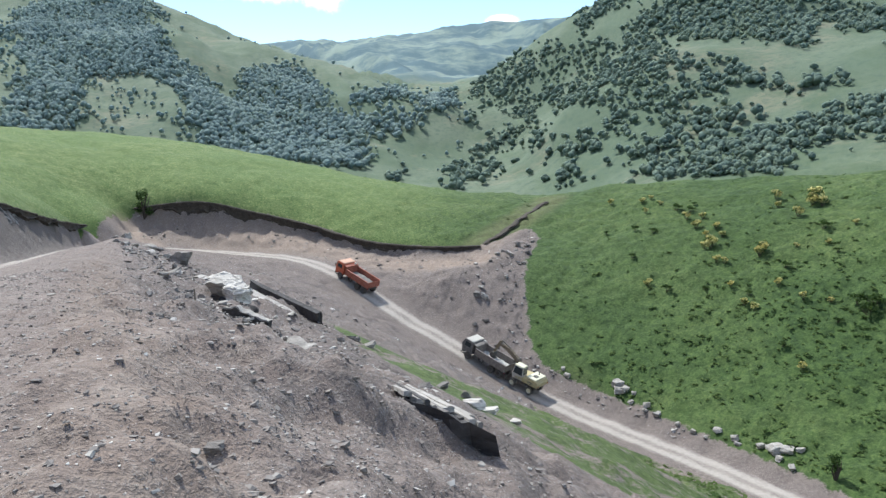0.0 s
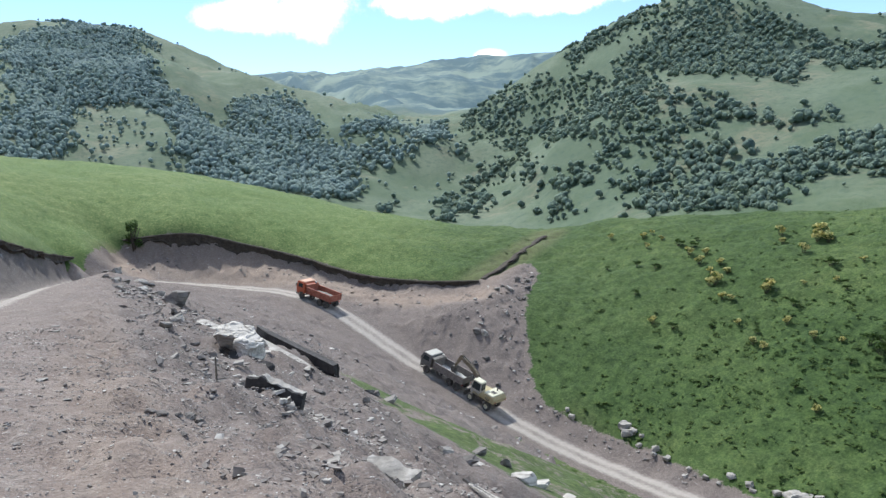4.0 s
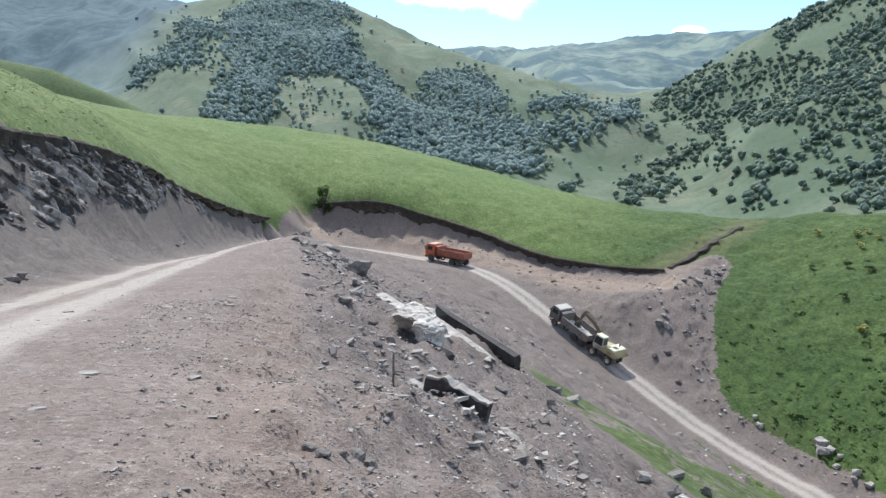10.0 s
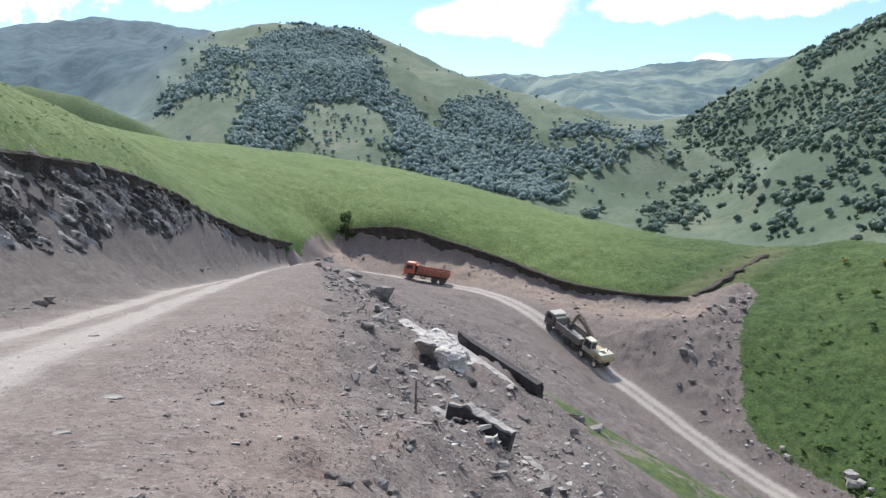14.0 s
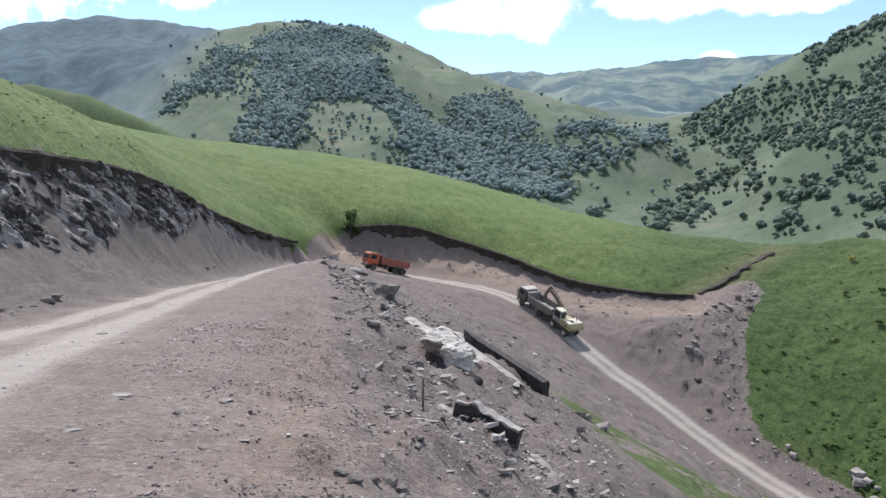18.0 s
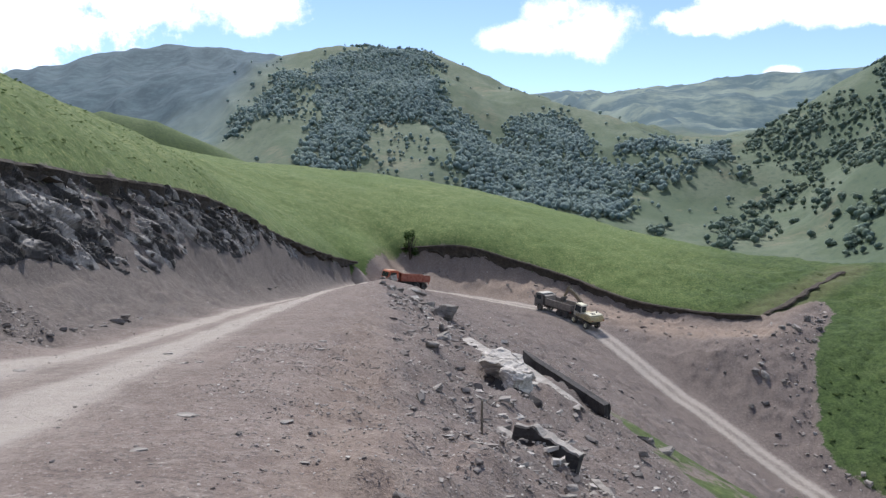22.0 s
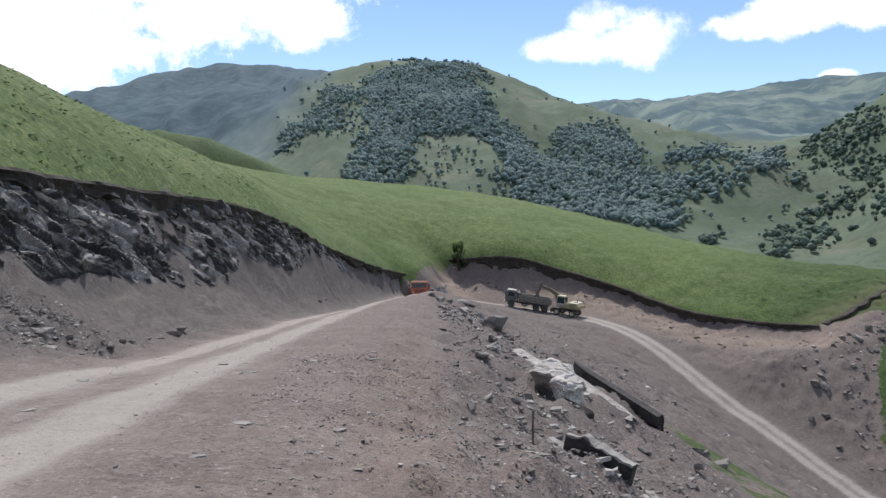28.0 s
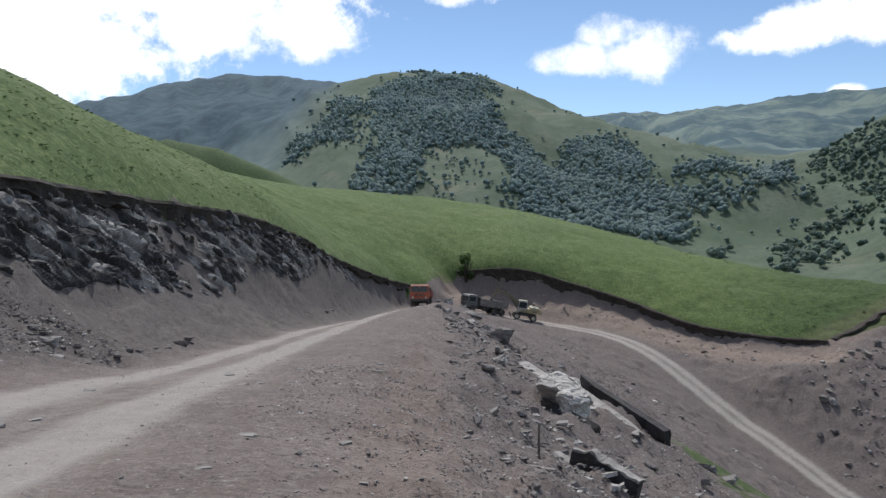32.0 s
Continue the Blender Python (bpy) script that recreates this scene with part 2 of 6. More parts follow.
# ---- the lie of the land ----
# Lines along which the land breaks, as x, y, z in metres.
UPPER = [(-3.2, -60, 0.5), (-3.4, -25, 0.2), (-3.6, -8, 0.0), (-3.8, 0, -0.05), (-4.2, 6, -0.55), (-4.5, 12, -1.1), (-5.0, 20, -1.95),
         (-5.6, 35, -3.5), (-6.0, 60, -6.05), (-5.5, 85, -8.75), (-5.3, 93, -9.4), (-5.1, 98.5, -10.05), (-5.0, 103, -10.9), (-4.9, 107.5, -12.0)]
LOWER = [(-4.9, 107.5, -12.0), (-5.1, 110.0, -12.3), (-4.0, 112.2, -12.4), (-1.5, 113.5, -12.6), (3.0, 115.8, -13.2), (7.7, 117.6, -14.2), (12.7, 117.3, -15.0), (17.4, 114.7, -15.5), (21.6, 109.9, -16.0),
         (25.1, 104.0, -17.3), (28.7, 96.8, -20.0), (31.9, 90.5, -22.6), (34.5, 85.8, -24.2), (37.1, 80.3, -26.2), (39.8, 75.2, -28.0), (42.7, 69.8, -29.5),
         (45.6, 63.0, -30.4), (47.7, 56.0, -30.7), (49.7, 44.0, -30.7), (51.0, 25.0, -31.0), (50.0, 0.0, -32.5), (46.0, -40.0, -36.0)]
BERM = [(0.6, -60, 0.5), (0.4, -25, 0.25), (0.2, -8, 0.06), (0.1, 0, 0.0), (-0.5, 6.2, -0.6), (-0.65, 9.4, -0.92), (-1.0, 17.9, -1.75), (-1.5, 34.9, -3.4),
        (-2.0, 60, -5.75), (-2.0, 75, -7.1), (-1.6, 88, -8.9), (-0.8, 100, -10.3)]
ROAD_LEFT = [(-6.8, -60, 0.5), (-6.6, -25, 0.2), (-6.5, 0, -0.1), (-6.7, 11.1, -0.95), (-8.1, 17.1, -1.8), (-8.8, 24.4, -2.55), (-9.5, 38.8, -3.95),
             (-10.2, 65.1, -6.6), (-8.2, 94.6, -9.9), (-7.2, 106, -11.7)]
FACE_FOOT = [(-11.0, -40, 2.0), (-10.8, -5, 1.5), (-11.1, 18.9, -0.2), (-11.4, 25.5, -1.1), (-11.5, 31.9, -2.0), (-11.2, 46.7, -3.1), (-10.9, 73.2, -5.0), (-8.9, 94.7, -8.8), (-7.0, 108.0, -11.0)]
LIP = [(-13.8, -40, 6.5), (-13.4, -5, 4.8), (-13.6, 23.2, 2.7), (-14.2, 32.8, 2.3), (-13.4, 50.2, 1.2), (-13.2, 58.4, 0.2), (-11.5, 79.1, -3.7), (-9.6, 94.5, -6.3), (-7.2, 111.0, -8.7)]
BANK_FAR = [(-12.2, 60.0, -1.9), (-11.6, 70.0, -3.3), (-10.6, 84.0, -5.9), (-9.3, 94.6, -7.6), (-8.0, 103.0, -8.9)]
LEFT_RIDGE = [(-45, -60, 28), (-40, 20, 18), (-37.8, 64.7, 11.9), (-45.1, 111.1, 11.8), (-44.8, 143.1, 9.6), (-37.0, 186.3, 5.9)]
LEFT_FAR = [(-260, -200, 120), (-190, 40, 75), (-130, 160, 30), (-95, 230, 4)]
CUT_LIP = [(-5.5, 117.0, -8.6), (-3.2, 124.0, -8.2), (-1.0, 127.9, -8.0), (3.1, 127.9, -7.7), (8.5, 127.7, -7.6), (17.3, 125.8, -9.8), (25.4, 121.3, -12.1), (32.3, 115.5, -14.5), (39.1, 111.3, -15.6),
           (48.7, 106.4, -15.9)]
CUT_FOOT = [(-2.0, 121.0, -11.4), (2.5, 123.6, -12.0), (8.2, 122.9, -13.0), (16.8, 121.4, -13.4), (24.3, 116.4, -14.9), (30.7, 110.0, -16.7), (37.1, 106.2, -17.5), (45.8, 101.5, -17.8)]
PATH_UP = [(48.7, 106.4, -15.9), (56.0, 111.0, -13.6), (62.0, 114.0, -11.8), (68.3, 119.5, -10.5)]
MEADOW_EDGE = [(57.8, 104.0, -15.1), (49.8, 93.7, -18.6), (46.4, 85.7, -22.9), (43.8, 79.3, -26.0), (46.2, 72.8, -28.0), (48.8, 67.3, -28.8), (50.8, 60.0, -29.5),
               (53.3, 47.0, -30.0), (54.6, 25.0, -30.2), (54.0, 0.0, -31.5)]
HEAP = [(38.5, 95.5, -18.6), (42.0, 97.2, -17.4), (47.0, 98.8, -16.8), (53.5, 102.0, -15.8)]
TOE = [(12.0, -60, -7.0), (11.0, -15, -7.4), (10.6, 0, -7.2), (10.2, 8.5, -6.9), (10.0, 12.0, -7.0), (9.8, 18.0, -7.3), (8.6, 22.5, -7.1), (7.0, 26.1, -6.2), (5.0, 34.1, -5.9), (4.0, 50.0, -7.4), (3.2, 70.0, -9.0), (3.0, 90.0, -11.4)]
STRIP = [(7.6, 29.5, 0), (9.7, 27.5, 0), (11.7, 27.0, 0), (14.2, 27.5, 0), (20.2, 32.6, 0), (28.0, 48.0, 0), (34.0, 64.0, 0), (37.4, 73.0, 0), (40.6, 67.0, 0), (43.0, 60.0, 0), (45.2, 53.5, 0), (47.4, 47.0, 0)]
EDGE = [(12.0, -40, 0), (11.6, -10, 0), (11.0, 0, 0), (10.0, 6.0, 0), (9.2, 10.0, 0), (8.7, 14.0, 0), (8.9, 18.0, 0), (8.3, 22.5, 0), (7.3, 26.2, 0), (7.2, 28.5, 0)]
SPOIL_MID = [(2.9, -40, -1.2), (2.7, -6, -1.2), (2.7, 0, -1.35), (2.7, 3.7, -1.52), (2.75, 12, -2.95), (2.9, 17, -3.4), (3.4, 25, -4.3), (3.6, 34, -5.2)]
SPOIL_UP = [(1.5, -2, -0.60), (1.6, 2, -0.74), (1.75, 4.2, -1.0), (1.8, 7, -1.4)]
BOWL = [(24.0, 0.0, -15.5), (22.0, 25.0, -15.0), (19.0, 45.0, -14.5), (17.0, 60.0, -14.6), (15.0, 78.0, -14.4), (12.0, 95.0, -13.9)]
BOWL_LOW = [(40.0, 0.0, -26.8), (39.0, 25.0, -26.6), (37.0, 45.0, -26.4), (31.5, 62.0, -24.6), (27.0, 76.0, -21.8), (23.0, 90.0, -18.6)]
MEADOW_TOP = [(-37.0, 186.3, 5.9), (-12.5, 199.5, 3.6), (11.3, 194.6, 0.9), (38.9, 175.8, -5.8), (54.5, 155.7, -9.3), (68.9, 121.9, -10.3)]
RIGHT_TOP = [(68.9, 121.9, -10.3), (76.6, 118.8, -9.1), (95.3, 103.8, -8.2), (107.4, 84.4, -6.9), (120, 40, -5.0), (130, -40, -2.0)]
BEYOND = [(-70.0, 250.0, -14.0), (-15.0, 262.0, -16.0), (40.0, 250.0, -26.0), (85.0, 200.0, -30.0), (110.0, 160.0, -28.0), (140.0, 120.0, -25.0), (165.0, 40.0, -22.0)]
HUMP = [(-135.0, 262.0, 20.0), (-112.8, 277.9, 27.1), (-94.9, 284.5, 27.6), (-77.3, 279.4, 20.0), (-54.5, 274.6, 8.8), (-35.0, 270.0, -6.0)]
HUMP_BACK = [(-190.0, 420.0, 10.0), (-110.0, 400.0, -8.0), (-60.0, 360.0, -12.0)]
C_FOOT = [(-60.0, 370.0, -8.0), (-20.3, 325.1, -10.0), (17.4, 325.2, -14.0), (60.3, 320.1, -20.0), (90.8, 302.6, -26.0), (111.1, 274.4, -30.0)]
C_RIDGE = [(-140.0, 900.0, 143.0), (-99.3, 870.1, 146.0), (-75.3, 822.3, 143.0), (-30.0, 815.0, 140.5), (16.0, 815.5, 142.5), (43.6, 770.0, 116.0), (70.6, 753.0, 98.0), (95.0, 740.0, 91.0), (107.6, 677.3, 77.5), (145.0, 640.0, 61.5), (158.1, 595.2, 49.5), (179.7, 526.1, 31.5), (190.8, 479.4, 22.5)]
C_SPUR = [(16.0, 815.5, 142.5), (14.0, 690.0, 104.0), (30.0, 560.0, 55.0), (44.0, 430.0, 8.0)]
C_LEFT = [(-75.3, 822.3, 143.0), (-90.0, 660.0, 88.0), (-85.0, 520.0, 44.0), (-78.0, 400.0, 3.0)]
L_RIDGE = [(-900.0, 900.0, 150.0), (-606.8, 1035.2, 125.0), (-532.0, 1075.6, 152.0), (-463.4, 1106.9, 168.0), (-355.9, 1146.0, 196.6), (-217.8, 1129.1, 186.9), (-167.2, 1087.1, 172.0), (-140.0, 900.0, 143.0)]
L_FOOT = [(-520.0, 620.0, 20.0), (-330.0, 680.0, 35.0), (-210.0, 620.0, 25.0)]
VALLEY = [(140.0, 260.0, -32.0), (190.0, 380.0, -12.0), (212.0, 480.0, 12.0), (235.0, 600.0, 28.0), (330.0, 900.0, 60.0)]
R_RIDGE = [(228.1, 550.7, 31.3), (259.0, 525.8, 54.2), (283.5, 501.7, 68.1), (302.3, 478.9, 83.1), (328.3, 449.4, 98.1), (362.4, 422.6, 115.4), (380.5, 406.6, 105.0), (421.1, 394.6, 90.1), (481.6, 386.1, 76.2), (640.0, 330.0, 85.0)]
R_FOOT = [(103.1, 201.3, -24.0), (125.0, 186.0, -22.0), (145.7, 172.0, -21.0), (168.2, 153.6, -20.0), (190.0, 134.0, -19.0), (215, 60, -18.0)]
R_MID = [(205.0, 350.0, 14.0), (236.0, 310.0, 26.0), (275.0, 270.0, 28.0), (310.0, 215.0, 28.0)]
F_RIDGE = [(100.0, 2330.0, 255.0), (359.7, 2267.4, 268.7), (512.6, 2237.8, 275.4), (665.6, 2197.3, 257.2), (769.1, 2056.9, 280.9), (883.9, 2010.3, 292.4), (1035.8, 1936.6, 293.5), (1250.0, 1791.0, 300.0), (1700.0, 1300.0, 320.0)]
F_MID = [(342.6, 1456.0, 138.9), (423.7, 1434.6, 156.0), (483.6, 1415.6, 154.0), (542.8, 1286.2, 124.2), (620.0, 1159.8, 117.2)]
F_LOW = [(300.0, 1150.0, 95.0), (460.0, 1050.0, 85.0), (560.0, 760.0, 70.0)]
OUTER = [(-4500, 0, 300), (-3200, 3200, 420), (0, 4500, 380), (3200, 3200, 420), (4500, 0, 300), (3200, -3200, 200), (0, -4500, 200), (-3200, -3200, 300)]
BACK = [(-150, -300, 90), (0, -300, -10), (150, -300, -60), (300, -100, -30)]


def dense(line, step):
    """Points along a line at even steps, rounded at its corners."""
    p = np.array(line, float)
    s = np.r_[0, np.cumsum(np.linalg.norm(np.diff(p[:, :2], axis=0), axis=1))]
    n = max(2, int(round(s[-1] / step)) + 1)
    u = np.linspace(0, s[-1], n)
    tangent = np.gradient(p, s, axis=0) if len(p) > 2 else np.repeat((p[1:] - p[:1]) / s[-1], 2, 0)
    k = np.clip(np.searchsorted(s, u, side="right") - 1, 0, len(p) - 2)
    h = (s[k + 1] - s[k])[:, None]
    v = ((u - s[k]) / h[:, 0])[:, None]
    return ((2 * v**3 - 3 * v**2 + 1) * p[k] + (v**3 - 2 * v**2 + v) * h * tangent[k] + (-2 * v**3 + 3 * v**2) * p[k + 1] + (v**3 - v**2) * h * tangent[k + 1])


def aside(line, off, drop=0.0):
    """The line moved to its right by off metres."""
    p = np.array(line, float)
    d = np.gradient(p[:, :2], axis=0)
    d /= np.linalg.norm(d, axis=1)[:, None]
    return np.c_[p[:, 0] + d[:, 1] * off, p[:, 1] - d[:, 0] * off, p[:, 2] + drop]


upper, lower = dense(UPPER, 1.0), dense(LOWER, 1.0)
bank = dense(CUT_LIP, 2.2)[3:]
bank_mid = aside(bank, 0.9)
bank_mid[:, 2] -= np.linspace(2.6, 0.7, len(bank))
lip_mid = aside(dense(LIP, 2.2), 0.45, -0.9)
knots = [upper[::4], aside(lower, 2.6)[8::4], aside(lower, -2.6)[::4], lower[::5], bank_mid, lip_mid]
for row, step in ((BERM, 3), (ROAD_LEFT, 3), (FACE_FOOT, 2.2), (LIP, 2.2), (BANK_FAR, 1.6), (LEFT_RIDGE, 14), (LEFT_FAR, 60), (CUT_LIP, 2.2), (CUT_FOOT, 2.2), (PATH_UP, 4), (MEADOW_EDGE, 4), (HEAP, 3), (TOE, 4), (SPOIL_MID, 3), (SPOIL_UP, 2.2), (BOWL, 8),
                  (BOWL_LOW, 7), (MEADOW_TOP, 12), (RIGHT_TOP, 12), (BEYOND, 25), (HUMP, 18), (HUMP_BACK, 40), (C_FOOT, 25), (C_RIDGE, 25), (C_SPUR, 40), (C_LEFT, 40), (L_RIDGE, 60),
                  (L_FOOT, 60), (VALLEY, 40), (R_RIDGE, 22), (R_FOOT, 25), (R_MID, 30), (F_RIDGE, 110), (F_MID, 60), (F_LOW, 80), (OUTER, 900), (BACK, 100)):
    knots.append(dense(row, step))
knots = np.concatenate(knots)
_, first = np.unique((knots[:, :2] / 1.2).round(), axis=0, return_index=True)
knots = knots[np.sort(first)]


def spans(a, b):
    return np.sqrt(((a[:, None, :] - b[None, :, :]) ** 2).sum(-1))


count = len(knots)
system = np.ones((count + 1, count + 1))
system[:count, :count] = -spans(knots[:, :2], knots[:, :2]) - 0.05 * np.eye(count)
system[count, count] = 0
weights = np.linalg.solve(system, np.r_[knots[:, 2], 0])

lattice = np.random.RandomState(5).rand(256, 256)


def grain(x, y, size, seed=0):
    """Smooth noise of 0 to 1 with hills about size metres across."""
    u, v = np.asarray(x) / size + 17.3 * seed, np.asarray(y) / size - 9.7 * seed
    i, j = np.floor(u).astype(int), np.floor(v).astype(int)
    a, b = u - i, v - j
    a, b = a * a * (3 - 2 * a), b * b * (3 - 2 * b)
    g = lambda p, q: lattice[p % 256, q % 256]
    return (g(i, j) * (1 - a) + g(i + 1, j) * a) * (1 - b) + (g(i, j + 1) * (1 - a) + g(i + 1, j + 1) * a) * b


def fractal(x, y, size, octaves=4, seed=0):
    return sum((grain(x, y, size / 2**k, seed + k) - 0.5) * 0.5**k for k in range(octaves))


def smooth(v, low, high):
    t = np.clip((v - low) / (high - low), 0, 1)
    return t * t * (3 - 2 * t)


def raw_height(x, y):
    """The land through its lines."""
    x, y = np.atleast_1d(np.asarray(x, float)), np.atleast_1d(np.asarray(y, float))
    z = np.empty(len(x))
    for s in range(0, len(x), 20000):
        q = np.c_[x[s:s + 20000], y[s:s + 20000]].astype(np.float32)
        k = knots[:, :2].astype(np.float32)
        d2 = (q**2).sum(1)[:, None] + (k**2).sum(1)[None] - 2 * q @ k.T
        z[s:s + 20000] = -np.sqrt(np.maximum(d2, 0)) @ weights[:-1] + weights[-1]
    return z


def base_height(x, y):
    """The land without its small relief; the bank of the cut is evened out along its run."""
    x, y = np.atleast_1d(np.asarray(x, float)), np.atleast_1d(np.asarray(y, float))
    z = raw_height(x, y)
    k = np.nonzero((x > -15.5) & (x < -6.0) & (y > 20) & (y < 108))[0]
    if len(k):
        drift = np.interp(y[k], [20, 45, 60, 110], [0, 0, 0.07, 0.13])
        even = sum(raw_height(x[k] + drift * dy, y[k] + dy) for dy in (-2.0, -1.2, -0.4, 0.4, 1.2, 2.0)) / 6
        w = smooth(x[k], -15.5, -14.5) * smooth(x[k], -6.0, -7.0) * smooth(y[k], 20, 26) * smooth(y[k], 108, 102)
        z[k] += w * (even - z[k])
    return z


def inside(x, y, ring):
    hit = np.zeros(len(x), bool)
    for (x0, y0), (x1, y1) in zip(ring, np.roll(ring, -1, axis=0)):
        hit ^= ((y0 > y) != (y1 > y)) & (x < (x1 - x0) * (y - y0) / (y1 - y0 + 1e-12) + x0)
    return hit


def off_line(x, y, line, closed=False):
    """Distance to a line in the plan."""
    p = np.array(line, float)[:, :2]
    best = np.full(len(x), 1e9)
    pairs = list(zip(p, p[1:])) + ([(p[-1], p[0])] if closed else [])
    for a, b in pairs:
        d = b - a
        u = np.clip(((x - a[0]) * d[0] + (y - a[1]) * d[1]) / (d @ d + 1e-9), 0, 1)
        best = np.minimum(best, np.hypot(x - a[0] - u * d[0], y - a[1] - u * d[1]))
    return best


# The bare ground: the roads, the cuts and the spoil, bounded by the grass.
BARE = np.concatenate([dense(LIP, 6)[:, :2], dense(CUT_LIP, 4)[:, :2], [(52.5, 107.0), (57.0, 108.6), (58.2, 107.4)], dense(MEADOW_EDGE, 5)[:, :2], [(54, -60), (44, -60)],
                       [(47.4, 0.0), (48.2, 25.0), (47.6, 42.0)], np.array(STRIP)[::-1][:, :2], dense(EDGE, 4)[::-1][:, :2], [(12, -60)]])


def bareness(x, y):
    """Metres into the bare ground; below 0 on the grass."""
    d = off_line(x, y, BARE, True)
    return np.where(inside(x, y, BARE), d, -d)


def relief(x, y, bare):
    """Small relief on top of the land: lumps of spoil, tussocks, gullies of the mountains."""
    r = np.hypot(x, y)
    far = smooth(r, 260, 560)
    gullies = (1 - np.abs(2 * grain(x, y * 0.45, 60, 3) - 1)) * 6 + fractal(x, y * 0.6, 40, 4, 8) * 8 - 2.5
    crest = np.minimum(np.minimum(off_line(x, y, R_RIDGE), off_line(x, y, C_RIDGE)), np.minimum(off_line(x, y, L_RIDGE), off_line(x, y, F_RIDGE) * 0.3))
    spur = 1 - np.abs(2 * grain(x + y * 0.35, y * 0.30 - x * 0.1, 46, 12) - 1)
    gullies += (spur - 0.80) * 13 * smooth(crest, 5, 70) * smooth(r, 300, 480)
    gullies += ((1 - np.abs(2 * grain(x, y * 0.5, 170, 14) - 1)) - 0.95) * 90 * smooth(r, 1050, 1500) * smooth(crest, 30, 140)
    rock = smooth(bare, -0.5, 1.5)
    road = np.minimum(smooth(off_line(x, y, upper[::6]), 2.2, 4.0), smooth(off_line(x, y, lower[::4]), 2.4, 4.5))
    lumps = (fractal(x, y, 1.6, 4, 20) * 0.34 + fractal(x, y, 0.5, 3, 25) * 0.24) * (1 + 0.25 * smooth(x, -0.2, 1.2)) + fractal(x, y, 6.0, 2, 30) * 0.35
    turf = fractal(x, y, 9.0, 3, 40) * 0.7 + fractal(x, y, 1.5, 3, 44) * (0.20 + 0.20 * smooth(x + 0.45 * (100 - y), 22, 52))
    return far * gullies + (1 - far) * np.where(rock > 0.5, lumps * (0.12 + 0.88 * road), turf * smooth(-bare, -0.5, 3.0))


def height(x, y):
    x, y = np.atleast_1d(np.asarray(x, float)), np.atleast_1d(np.asarray(y, float))
    return base_height(x, y) + relief(x, y, bareness(x, y))


def mesh_of(name, verts, faces, mats, smooth_shade=True, attrs=None, face_mats=None):
    """A mesh object's data from arrays; all faces have the same number of corners."""
    me = bpy.data.meshes.new(name)
    faces = np.asarray(faces, np.int32)
    k = faces.shape[1]
    me.vertices.add(len(verts))
    me.vertices.foreach_set("co", np.asarray(verts, np.float32).ravel())
    me.loops.add(faces.size)
    me.loops.foreach_set("vertex_index", faces.ravel())
    me.polygons.add(len(faces))
    me.polygons.foreach_set("loop_start", np.arange(0, faces.size, k, dtype=np.int32))
    me.polygons.foreach_set("loop_total", np.full(len(faces), k, np.int32))
    me.polygons.foreach_set("use_smooth", np.full(len(faces), smooth_shade))
    for m in mats:
        me.materials.append(m)
    if face_mats is not None:
        me.polygons.foreach_set("material_index", np.asarray(face_mats, np.int32))
    for key, values in (attrs or {}).items():
        me.attributes.new(key, "FLOAT", "POINT").data.foreach_set("value", np.asarray(values, np.float32))
    me.update(calc_edges=True)
    return me


def grid_faces(rows, cols):
    a = (np.arange(rows - 1)[:, None] * cols + np.arange(cols - 1)[None]).ravel()
    return np.c_[a, a + 1, a + cols + 1, a + cols]


